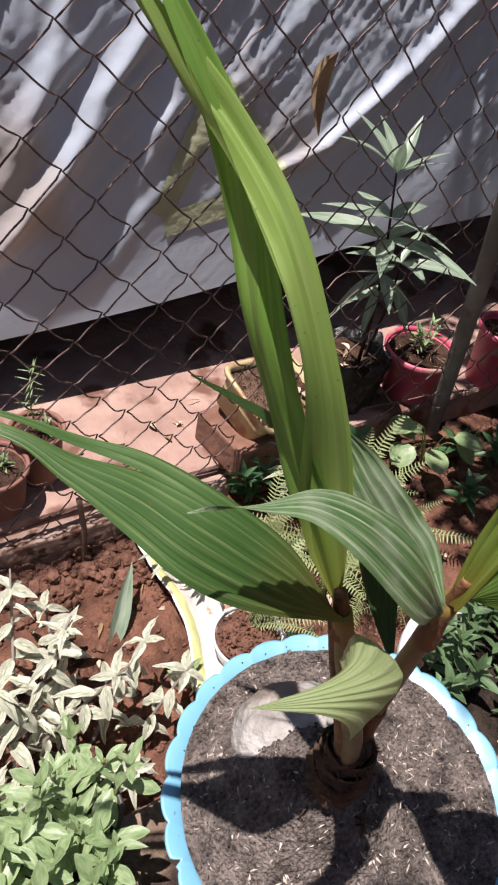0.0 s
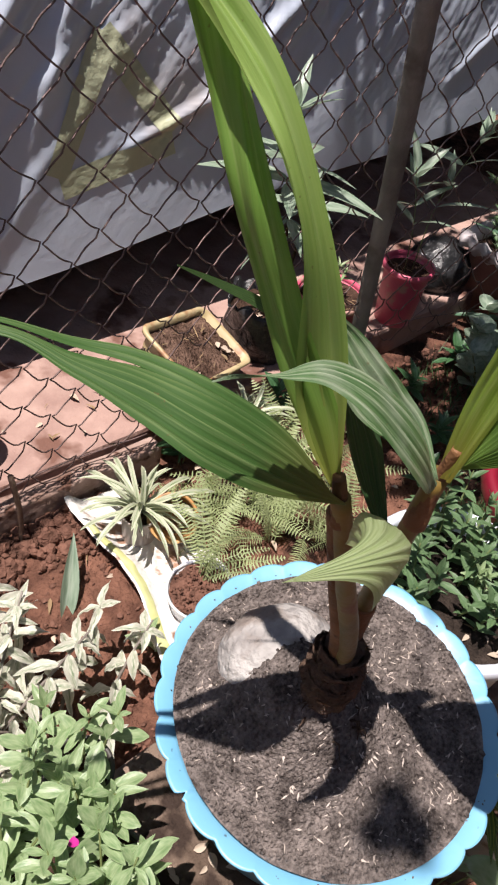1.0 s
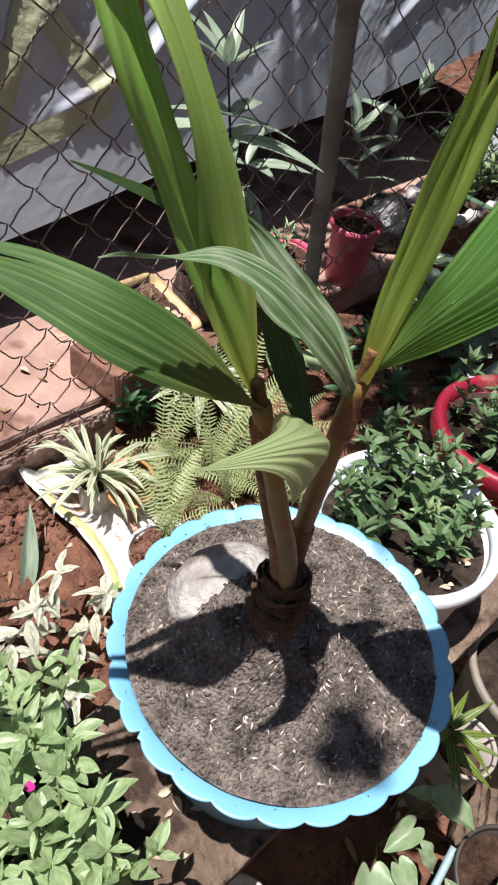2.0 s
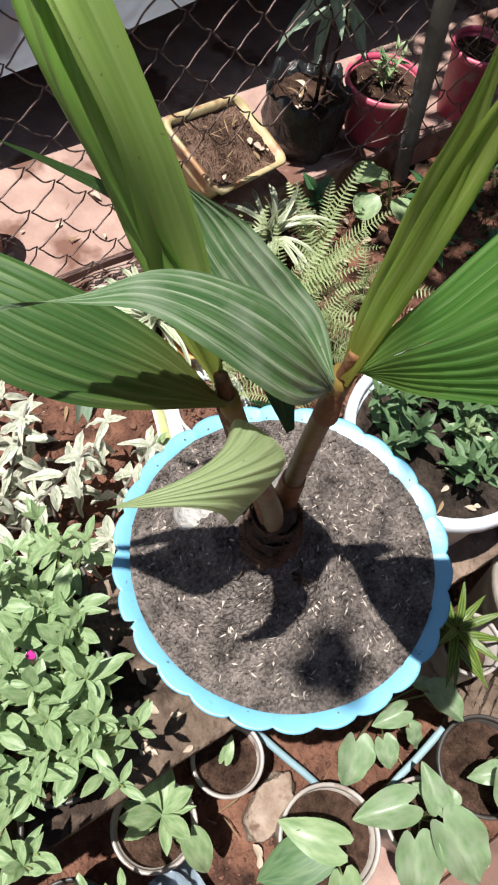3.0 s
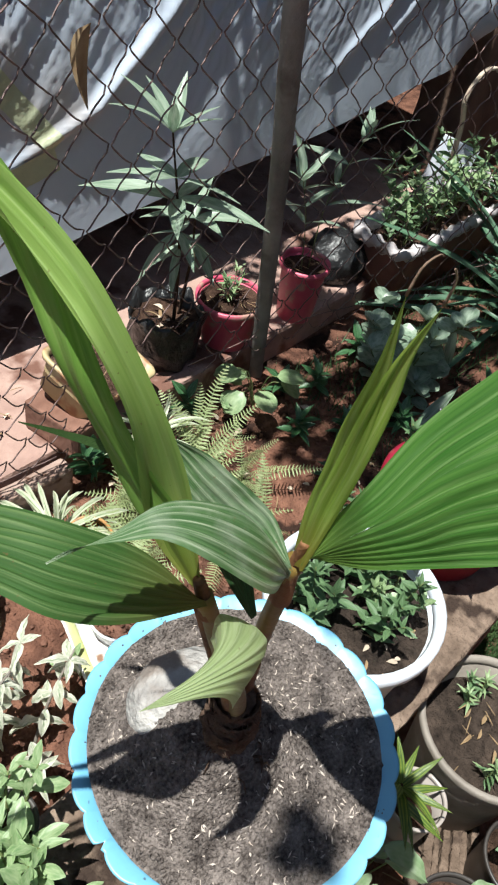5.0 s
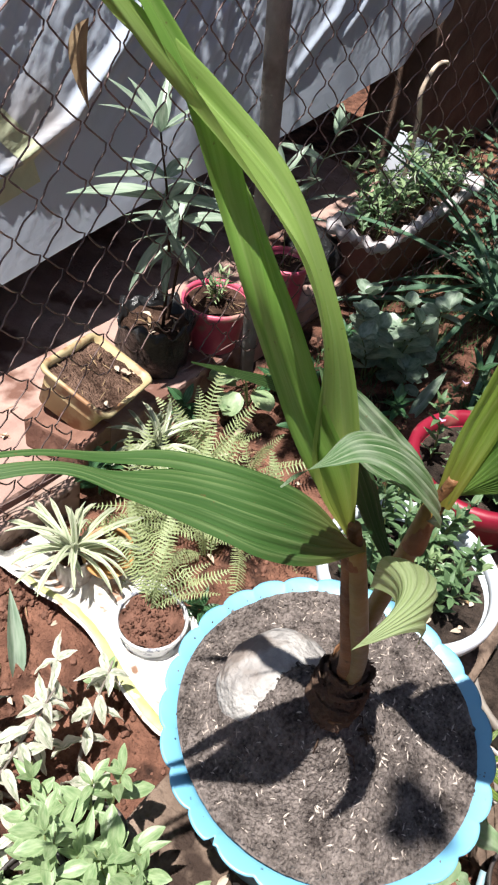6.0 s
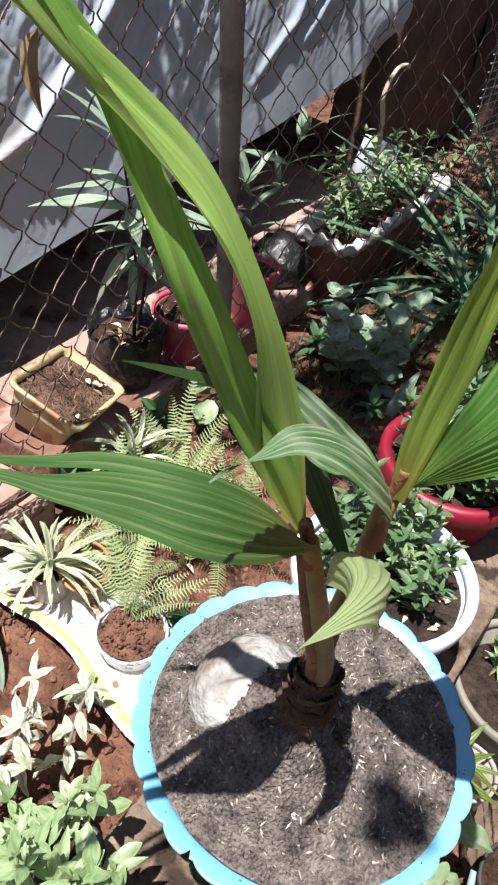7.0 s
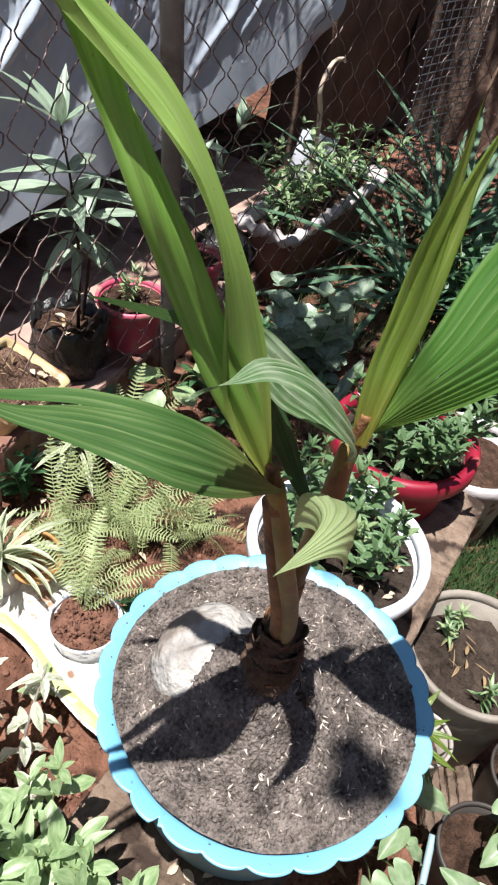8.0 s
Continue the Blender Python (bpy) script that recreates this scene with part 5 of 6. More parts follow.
for x, y, seed, n in ((0.471, 0.593, 75, 11), (0.509, 0.451, 76, 9), (0.377, 0.661, 77, 9), (0.656, 0.558, 78, 9), (0.426, 0.484, 79, 9)):
    t = thing("fern", (x, y, GROUND), "spreading pale green fern growing in the bed", "fern", "ferns")
    fern(t, seed, (0, 0, 0.02), n, (0, 360), (15, 70), (0.6, 0.95))
op = thing("orange_pot", (0.275, 0.632, GROUND + 0.02), "tipped old orange plastic pot between the ferns", "pot")
bm = bmesh.new()
lathe(bm, [(0.001, 0), (0.036, 0), (0.038, 0.003), (0.05, 0.085), (0.054, 0.09), (0.052, 0.094), (0.047, 0.09), (0.042, 0.05)], 32)
bmesh.ops.rotate(bm, verts=bm.verts[:], cent=(0, 0, 0), matrix=pose(0, 0, 0, 30, -35, 0).to_3x3())
bmesh.ops.translate(bm, verts=bm.verts[:], vec=(0, 0, 0.035))
part("body", bm, M_ORANGE, op)

# white sack lying on the earth
sack = thing("plastic_sack", (0.15, 0.6, GROUND + 0.012), "torn white woven sack with lime print lying on the earth", "sack")


def sack_sheet(u0, u1, v0, v1, lift):
    bm = bmesh.new()
    n, m = 22, 40
    g = []
    for i in range(n + 1):
        row = []
        for j in range(m + 1):
            u, v = u0 + (u1 - u0) * i / n, v0 + (v1 - v0) * j / m
            x = -0.085 + 0.045 * max(0.0, v) + 0.15 * u + 0.06 * (1 - v) * u + 0.02 * math.sin(v * 5)
            y = -0.2 + 0.39 * v - 0.03 * u
            z = 0.022 + 0.012 * noise.noise(Vector((x * 14, y * 14, 2))) + 0.006 * noise.noise(Vector((x * 50, y * 50, 4))) + 0.03 * math.exp(-((u - 0.05) / 0.14) ** 2) + lift
            row.append(bm.verts.new((x, y, z + 0.006)))
        g.append(row)
    for i in range(n):
        for j in range(m):
            bm.faces.new((g[i][j], g[i + 1][j], g[i + 1][j + 1], g[i][j + 1]))
    return bm


part("sheet", sack_sheet(0, 1, -0.42, 1, 0.0), M_SACK, sack)
part("print", sack_sheet(0.02, 0.11, -0.41, 0.75, 0.0035), M_SACKPRINT, sack, "lime printed stripe")
sl = thing("snake_plant", (-0.036, 0.557, GROUND), "single upright grey-green snake plant leaf in the bed", "plant")
SNAKE = leaf_mesh("leaf_mesh", 0.15, 0.03, F_SILVER, 0.05, 0.35, "lance", 10, 4)
shared("leaf", SNAKE, sl, aim((0, 0, -0.01), 51, 42, 25, 1.2))
sg = thing("seedling", (0.298, 0.386, GROUND), "small glossy seedling beside the fern pot", "seedling")
rosette(sg, 82, (0, 0, 0.03), GLOSS, 10, (5, 60), (0.6, 0.9), 0.04)
spr = thing("seedling", (0.0635, 0.416, GROUND), "small green seedling beside the sack", "seedling")
rosette(spr, 81, (0, 0, 0.02), SOFT, 9, (10, 70), (0.8, 1.1), 0.05)

# clods and pebbles of the bed
rng = random.Random(5)
bm = bmesh.new()
for _ in range(3600):
    x, y = rng.uniform(-0.9, 1.5), rng.uniform(0.2, 0.8)
    if rng.random() > (1.0 if y > 0.6 or x < -0.02 else 0.5):
        continue
    r = rng.choice((0.003, 0.004, 0.005, 0.007, 0.01, 0.013)) * (1.2 if y > 0.66 else 0.8)
    crumb(bm, rng, (x, y, ground_height(x, y) + r * 0.3), r)
for _ in range(900):
    x, y = rng.uniform(-0.7, 0.16), 0.79 - abs(rng.gauss(0, 0.055))
    r = rng.choice((0.006, 0.008, 0.011, 0.014, 0.018))
    crumb(bm, rng, (x, y, ground_height(x, y) + r * rng.uniform(0.2, 0.9)), r)
for _ in range(1500):
    x, y = rng.uniform(-0.5, 0.9), rng.uniform(-0.5, -0.1)
    r = rng.choice((0.002, 0.003, 0.004, 0.006))
    crumb(bm, rng, (x, y, ground_height(x, y) + r * 0.3), r)
tagged(mesh_object("earth_clods", bm, M_CLOD, False), "crumbled reddish earth clods strewn over the bed", "clods", kind="stuff")
bed = thing("leaf_litter", (0, 0, GROUND), "dry leaves and straw scattered over the bed", "litter", kind="stuff")
litter(bed, 91, 90, (0.5, 0.55, 0.75, 0.26), 0.012, LITTER + TWIGLET, (0.4, 1.0))
litter(bed, 92, 60, (0.15, -0.3, 0.45, 0.18), 0.012, LITTER + TWIGLET, (0.4, 1.0))
litter(bed, 93, 40, (0.5, 0.98, 0.6, 0.1), 0.095, LITTER + TWIGLET, (0.4, 1.0))

# ---- behind the fence ----
tray = thing("yellow_tray", (0.5, 0.88, 0.06), "tilted stained yellow plastic tray of dry soil", "tray")


def rounded_ring(bm, hx, hy, r, z):
    ring = []
    for cx, cy, a0 in ((hx - r, hy - r, 0), (-hx + r, hy - r, 90), (-hx + r, -hy + r, 180), (hx - r, -hy + r, 270)):
        for k in range(5):
            a = radians(a0 + 22.5 * k)
            ring.append(bm.verts.new((cx + r * math.cos(a), cy + r * math.sin(a), z)))
    return ring


def bridge(bm, rings, cap=True):
    for a, b in zip(rings, rings[1:]):
        n = len(a)
        for s in range(n):
            bm.faces.new((a[s], a[(s + 1) % n], b[(s + 1) % n], b[s]))
    if cap:
        bm.faces.new(rings[0][::-1])


bm = bmesh.new()
bridge(bm, [rounded_ring(bm, *q) for q in ((0.1, 0.06, 0.02, -0.085), (0.117, 0.073, 0.022, -0.012), (0.128, 0.084, 0.025, -0.01), (0.13, 0.086, 0.026, -0.003), (0.126, 0.082, 0.024, 0.0), (0.118, 0.074, 0.02, -0.003), (0.112, 0.068, 0.02, -0.04))])
e1 = Vector((0.231, 0.091, -0.082)).normalized()
e2 = Vector((-0.07, 0.134, 0.074))
e2 = (e2 - e1 * e2.dot(e1)).normalized()
e3 = e1.cross(e2)
TILT_TRAY = Matrix(((e1.x, e2.x, e3.x, 0.012), (e1.y, e2.y, e3.y, 0.025), (e1.z, e2.z, e3.z, 0.152), (0, 0, 0, 1))) @ Matrix.Scale(1.12, 4)
bmesh.ops.transform(bm, matrix=TILT_TRAY, verts=bm.verts[:])
part("body", bm, M_YELLOW, tray)
bm = bmesh.new()
bmesh.ops.create_grid(bm, x_segments=26, y_segments=22, size=1.0)
for v in bm.verts:
    v.co = Vector((v.co.x * 0.115, v.co.y * 0.071, -0.015 + 0.006 * noise.noise(v.co * 4) + 0.004 * noise.noise(v.co * 13)))
bmesh.ops.transform(bm, matrix=TILT_TRAY, verts=bm.verts[:])
part("soil", bm, M_TRAYSOIL, tray)
rng = random.Random(77)
for k in range(24):
    q = TILT_TRAY @ Vector((rng.uniform(-0.1, 0.1), rng.uniform(-0.058, 0.058), -0.008))
    shared("dry_leaf", rng.choice(LITTER + TWIGLET * 4), tray, aim(q, rng.uniform(0, 360), rng.uniform(-8, 14), rng.uniform(-30, 30), rng.uniform(0.4, 0.8)))
tb = thing("brick", (0.39, 0.885, 0.06), "weathered brick propping up the tray", "brick")
shared("body", pier_me, tb, pose(0, 0, 0, 0, 0, 100) @ Matrix.Diagonal((0.8, 1.0, 1.4, 1)))
tp = thing("seedling", (0.4, 0.79, GROUND), "dark glossy seedling growing before the yellow tray", "seedling")
bush(tp, 101, 3, 0.15, 0.02, GLOSS, 0.02, 2, 0.3, 0.002, (0, 0, 0), start=0.3, size=(0.7, 1.0))

bag = thing("potted_shrub", (0.775, 0.985, 0.058), "tall slender shrub with long silvery leaves in a black nursery bag", "potted shrub")


def bag_wave(a, i):
    return 1 + 0.05 * math.sin(3 * a + i * 0.7) + 0.035 * math.sin(7 * a + i * 1.3)


bm = bmesh.new()
lathe(bm, [(0.001, 0), (0.08, 0), (0.09, 0.015), (0.095, 0.05), (0.093, 0.09), (0.097, 0.125), (0.1, 0.148), (0.094, 0.152), (0.086, 0.1)], 88, wave=bag_wave)
for v in bm.verts:
    a = math.atan2(v.co.y, v.co.x)
    if v.co.z > 0.14:
        v.co.z += 0.014 * math.sin(a * 4) + 0.01 * noise.noise(Vector((a * 3, 0, 0))) + 0.006 * math.sin(a * 11)
roughen(bm, 0.008, 26)
part("bag", bm, M_BLACKBAG, bag, "crumpled black plastic nursery bag")
bm = bmesh.new()
lathe(bm, [(max(0.0005, 0.088 * i / 8), 0.115) for i in range(9)], 30)
roughen(bm, 0.012, 40)
part("soil", bm, M_POTSOIL, bag)
rg = random.Random(110)
for knots, whorls in ((((0.02, -0.01, 0.1), (-0.03, -0.06, 0.34), (-0.087, -0.1, 0.515), (-0.098, -0.08, 0.665)), ((20, 7, (32, 66), (0.65, 0.9)), (16, 5, (5, 30), (0.85, 1.15)), (14, 4, (-5, 22), (0.95, 1.2)), (10, 5, (-40, 5), (0.7, 1.0)), (8, 3, (-50, -10), (0.6, 0.85)))),
                      (((0.045, 0.0, 0.1), (0.04, -0.03, 0.3), (0.03, -0.04, 0.42)), ((20, 5, (0, 45), (0.6, 0.85)), (14, 3, (-30, 15), (0.7, 0.9))))):
    pts = curve_points(knots, 20)
    bm = bmesh.new()
    tube(bm, pts, [0.005 - 0.003 * i / 20 for i in range(21)], 7)
    part("stem", bm, M_BARK, bag)
    turn = rg.uniform(0, 360)
    for at, count, rise, size in whorls:
        turn += 50
        for q in range(count):
            shared("leaf", rg.choice(LANCE), bag, aim(pts[at], turn + 360 * q / count + rg.uniform(-15, 15), rg.uniform(*rise), rg.uniform(-18, 18), rg.uniform(*size)))
litter(bag, 118, 12, (0, 0, 0.06, 0.06), 0.125, LITTER, (0.5, 1.0))
shared("tag", leaf_mesh("tag_mesh", 0.035, 0.012, M_PALELITTER, 0.0, 0.0, "strap", 2, 2), bag, aim((0.04, -0.035, 0.34), 250, -70))

for k, (x, y, r, h, seed, label) in enumerate(((0.963, 0.935, 0.097, 0.145, 121, "feathery seedling in a dusty pink plastic pot"), (1.215, 0.895, 0.075, 0.185, 122, "young shrub in a tall dusty pink plastic pot"))):
    t = thing("potted_seedling", (x, y, 0.058), label, "potted plant", "pink pots")
    z0 = pot(t, r, h, M_PINK, 0.72, 0.008, 0.003, soil=0.88)
    bush(t, seed, 4 if k == 0 else 2, 0.1 if k == 0 else 0.42, 0.03, FEATHER if k == 0 else LANCE, 0.012 if k == 0 else 0.05, 2, 0.25, 0.002, (0, 0, z0), start=0.2 if k == 0 else 0.45, size=(0.7, 1.1) if k == 0 else (0.6, 0.9))
    litter(t, seed, 10, (0, 0, r * 0.7, r * 0.7), z0 + 0.002, TWIGLET, (0.4, 0.9))
ball = thing("black_bag", (1.5, 0.98, 0.02), "stuffed black plastic bag beside the fence", "bag")
bm = bmesh.new()
bmesh.ops.create_icosphere(bm, subdivisions=4, radius=0.1)
for v in bm.verts:
    d = v.co.normalized()
    v.co = Vector((d.x * 0.11, d.y * 0.1, 0.085 + d.z * 0.09)) * (1 + 0.1 * noise.noise(d * 2.4) + 0.04 * noise.noise(d * 7))
part("body", bm, M_BLACKBAG, ball)

trough = thing("planter_trough", (1.9, 0.86, 0.0), "long terracotta trough with a limed scalloped rim, full of herbs", "planter")
bm = bmesh.new()
bridge(bm, [rounded_ring(bm, *q) for q in ((0.33, 0.07, 0.03, 0.0), (0.36, 0.085, 0.035, 0.2), (0.36, 0.085, 0.035, 0.205))], True)
part("body", bm, M_TERRA, trough)
bm = bmesh.new()
rr = [rounded_ring(bm, *q) for q in ((0.362, 0.087, 0.035, 0.185), (0.385, 0.11, 0.045, 0.205), (0.39, 0.115, 0.048, 0.222), (0.38, 0.105, 0.042, 0.234), (0.355, 0.08, 0.03, 0.228), (0.345, 0.07, 0.028, 0.18))]
bridge(bm, rr, False)
bmesh.ops.subdivide_edges(bm, edges=[e for e in bm.edges if e.calc_length() > 0.1], cuts=56)
for v in bm.verts:
    v.co.z += 0.007 * math.sin(v.co.x * 120) * (abs(v.co.y) > 0.07) + 0.007 * math.sin(v.co.y * 120) * (abs(v.co.x) > 0.33)
part("rim", bm, M_TERRARIM, trough, "limed scalloped rim")
bm = bmesh.new()
bmesh.ops.create_grid(bm, x_segments=30, y_segments=8, size=1.0)
for v in bm.verts:
    v.co = Vector((v.co.x * 0.35, v.co.y * 0.075, 0.2 + 0.008 * noise.noise(v.co * 6)))
part("soil", bm, M_POTSOIL, trough)
for k in range(7):
    bush(trough, 130 + k, 6, 0.14 + 0.05 * (k % 3), 0.08, HERB if k % 3 else MUTED, 0.022, 2, 0.6, 0.0018, (-0.3 + 0.1 * k, 0.0, 0.2), start=0.2, size=(0.8, 1.4))

for k, (x, y, label) in enumerate(((1.97, 0.5, ""), (1.84, 0.39, ""), (2.6, 0.6, ""), (2.15, 0.28, ""), (2.3, 0.45, ""))):
    t = thing("strap_leaved_clump", (x, y, GROUND), "arching dark green strap-leaved clump in shade", "plant", "strap clumps")
    rosette(t, 140 + k, (0, 0, 0), LONGSTRAP, 22, (35, 85), (0.8, 1.2))
for k, (x, y, h, n, seed) in enumerate(((1.85, 0.2, 0.35, 12, 151), (1.7, 0.05, 0.3, 12, 152), (2.1, 0.0, 0.45, 14, 153), (2.6, 0.1, 0.6, 14, 154), (1.45, 0.2, 0.18, 8, 155), (3.15, 0.2, 0.6, 14, 157), (2.75, -0.35, 0.7, 14, 158), (2.3, -0.3, 0.4, 12, 159))):
    t = thing("garden_shrub", (x, y, GROUND), "dark green leafy garden shrub in shade", "shrub", "garden shrubs")
    bush(t, seed, n, h, 0.12, GLOSS, 0.046, 2, 0.5, 0.003, (0, 0, 0), start=0.15, size=(0.9, 1.4))
rp = thing("round_leaved_plant", (1.29, 0.58, GROUND), "round-leaved silvery plant growing by the fence", "plant")
bush(rp, 162, 4, 0.15, 0.08, SILVERROUND, 0.04, 2, 0.5, 0.003, (0.02, -0.1, 0), start=0.2, size=(0.8, 1.15), rise=(0, 45))
bush(rp, 161, 7, 0.31, 0.09, SILVERROUND, 0.045, 2, 0.5, 0.003, (0, 0, 0), start=0.3, size=(0.8, 1.15), rise=(0, 45))
for k, (x, y, hd, rs) in enumerate(((1.5, 0.5, 60, 80), (1.2, 0.39, 0, 28))):
    t = thing("snake_plant", (x, y, GROUND), "upright grey-green snake plant leaf", "plant", "snake leaves")
    shared("leaf", SNAKE, t, aim((0, 0, -0.01), hd, rs, 0, 1.35))
ph = thing("pothos", (0.9, 0.74, GROUND), "pale heart-leaved pothos at the post's foot", "plant")
climbing_leaves(ph, 171, (0, 0, 0.0), 9, 0.07, PALEROUND, 0.12, (1.0, 1.4))
for k, (x, y, s, n, lv) in enumerate(((1.08, 0.67, 181, 12, GLOSS), (0.72, 0.82, 182, 10, GLOSS), (1.0, 0.5, 183, 14, GLOSS), (0.85, 0.42, 184, 12, GLOSS), (0.75, 0.3, 185, 12, MUTED), (0.9, 0.58, 186, 14, GLOSS), (1.15, 0.42, 187, 14, GLOSS), (1.32, 0.33, 188, 14, MUTED), (0.98, 0.72, 189, 10, GLOSS), (1.3, 0.7, 190, 14, GLOSS))):
    t = thing("seedling", (x, y, GROUND), "small dark green rosette seedling in the earth", "seedling", "seedlings")
    rosette(t, s, (0, 0, 0.03), lv, n, (5, 65), (0.8, 1.2), 0.05)
for k, (x, y, r, h) in enumerate(((-0.045, 0.975, 0.06, 0.15), (-0.15, 0.925, 0.072, 0.125))):
    t = thing("brown_pot", (x, y, 0.055), ("old brown clay pot with an upright needle-leaved seedling", "old brown clay pot behind the fence")[k], "pot", "brown pots")
    z0 = pot(t, r, h, M_TERRA, 0.75, 0.006, 0.004, soil=0.85)
    if k == 0:
        bush(t, 191, 1, 0.2, 0.0, NEEDLE, 0.011, 2, 0.05, 0.0018, (0, 0, z0), start=0.2, rise=(0, 25), size=(1.0, 1.4))
    rosette(t, 195 + k, (0.02, 0.0, z0), FEATHER, 12, (10, 70), (0.6, 0.9), 0.03)

# ---- low pots before the shelf ----
gp = thing("grey_pot", (0.445, -0.21, GROUND), "large grey pot of dry soil with one feathery sprig", "pot")
z0 = pot(gp, 0.125, 0.285, M_GREYPOT, 0.72, 0.008, 0.005, soil=0.82, soil_material=M_DARKSOIL, bumps=0.01)
bush(gp, 203, 3, 0.05, 0.06, FEATHER, 0.01, 3, 0.3, 0.0014, (0.03, 0.03, z0), start=0.1, size=(0.5, 0.8))
bush(gp, 201, 1, 0.075, 0.0, FEATHER, 0.008, 3, 0.1, 0.0016, (-0.06, -0.04, z0), start=0.1, size=(0.6, 0.9))
litter(gp, 202, 22, (0, -0.02, 0.085, 0.08), z0 + 0.003, TWIGLET + [LITTER[0]], (0.3, 0.7))
cp = thing("potted_croton", (0.285, -0.19, GROUND), "yellow-spotted narrow-leaved croton in a clouded pot", "potted plant")
z0 = pot(cp, 0.05, 0.22, M_CLEARPOT, 0.8, 0.004, 0.003, soil=0.75)
rosette(cp, 211, (-0.03, 0.03, z0 + 0.06), CROTON, 18, (0, 60), (0.8, 1.15), 0.05)
bm = bmesh.new()
tube(bm, curve_points(((-0.01, 0.0, z0), (-0.02, 0.015, z0 + 0.05), (-0.03, 0.03, z0 + 0.11)), 6), 0.0025, 6)
part("stem", bm, M_BARK, cp)
def stalked_leaves(parent, root, leaves, spots, dark=0):
    """Leaves on stalks from one root; each spot: where the blade begins and ends, (x, y, z) in the garden."""
    o, root = parent.location, Vector(root)
    rg = random.Random(len(spots) * 7 + dark)
    for a, b in spots:
        a, b = Vector(a) - o, Vector(b) - o
        bm = bmesh.new()
        tube(bm, curve_points((root, root.lerp(a, 0.55) + Vector((0, 0, 0.012)), a), 8), 0.0013, 5)
        part("stalk", bm, M_STEMGREEN, parent)
        d = b - a
        shared("leaf", rg.choice(leaves), parent, aim(a, math.degrees(math.atan2(d.y, d.x)), math.degrees(math.atan2(d.z, math.hypot(d.x, d.y))) + 14, rg.uniform(-14, 14), d.length / 0.103))


LOW = (
    (-0.119, -0.13, 0.054, 0.18, M_CLEARPOT, "clouded plastic pot with a small pale seedling", SOFTHEART, (((-0.128, -0.131, 0.19), (-0.097, -0.107, 0.2)),)),
    (-0.051, -0.295, 0.073, 0.18, M_CLEARPOT, "clouded plastic pot with dark leafy climber", HEARTDARK, (((-0.078, -0.29, 0.2), (-0.182, -0.283, 0.15)), ((-0.056, -0.3, 0.21), (-0.12, -0.225, 0.2)), ((-0.07, -0.334, 0.2), (-0.094, -0.395, 0.14)), ((-0.143, -0.304, 0.16), (-0.181, -0.335, 0.12)),)),
    (0.085, -0.35, 0.058, 0.16, M_CLEARPOT, "clouded plastic pot with pale arrowhead vine", HEART, (((0.057, -0.312, 0.2), (-0.027, -0.284, 0.17)), ((0.085, -0.358, 0.2), (0.099, -0.466, 0.13)), ((0.041, -0.354, 0.19), (0.005, -0.433, 0.12)), ((0.092, -0.333, 0.21), (0.101, -0.266, 0.22)), ((0.108, -0.346, 0.2), (0.079, -0.291, 0.2)),)),
    (0.215, -0.345, 0.075, 0.15, M_DARKPOT, "dark plastic pot with pale arrowhead vine", HEART, (((0.203, -0.359, 0.2), (0.189, -0.446, 0.13)), ((0.229, -0.333, 0.21), (0.28, -0.364, 0.2)), ((0.201, -0.349, 0.19), (0.153, -0.336, 0.17)), ((0.234, -0.359, 0.18), (0.276, -0.413, 0.15)),)),
    (0.365, -0.37, 0.068, 0.17, M_DARKPOT, "dark plastic pot with broad lobed leaves", HEARTDARK, (((0.333, -0.412, 0.2), (0.314, -0.48, 0.16)), ((0.359, -0.359, 0.2), (0.306, -0.315, 0.19)), ((0.38, -0.343, 0.22), (0.412, -0.303, 0.24)),)),
    (-0.25, -0.15, 0.06, 0.19, M_CLEARPOT, "clouded plastic pot with a star of soft leaves", SOFTHEART, (((-0.215, -0.19, 0.18), (-0.213, -0.25, 0.12)),)),
)
for k, (x, y, r, h, m, label, lv, spots) in enumerate(LOW):
    t = thing("low_potted_plant", (x, y, GROUND), label, "potted plant", "low pots")
    z0 = pot(t, r, h, m, 0.8, 0.004, 0.003, soil=0.82)
    stalked_leaves(t, (0, 0, z0), lv, spots, k)
    if k == 5:
        rosette(t, 226, (0.015, 0.005, z0 + 0.03), SOFT, 11, (0, 60), (1.2, 1.65), 0.04)
av = thing("arrowhead_vine", (0.15, -0.19, GROUND), "pale green arrowhead vine sprawling under the shelf edge", "plant")
stalked_leaves(av, (0, 0, 0.04), HEART, (((0.177, -0.214, 0.2), (0.214, -0.281, 0.16)), ((0.13, -0.212, 0.19), (0.073, -0.205, 0.17)), ((0.049, -0.211, 0.17), (0.003, -0.267, 0.12)), ((0.083, -0.23, 0.18), (0.074, -0.277, 0.15)), ((0.178, -0.198, 0.2), (0.15, -0.173, 0.2)), ((0.137, -0.24, 0.15), (0.146, -0.279, 0.12)),))
hz_pts = curve_points(((-0.06, -0.1, 0.08), (-0.02, -0.2, 0.05), (0.03, -0.3, 0.02), (0.12, -0.29, 0.06), (0.2, -0.27, 0.1)), 30)
bm = bmesh.new()
tube(bm, [p - Vector((0, -0.2, GROUND)) for p in hz_pts], 0.006, 10)
hose = thing("garden_hose", (0, -0.2, GROUND), "length of pale blue garden hose among the pots", "hose")
part("tube", bm, M_PIPE, hose)
fs = thing("flagstone", (0.0, -0.4, GROUND), "pale concrete flagstone at the path's edge", "flagstone")
bm = bmesh.new()
box(bm, (-0.3, -0.05, -0.03), (0.13, 0.06, 0.022), 0.006)
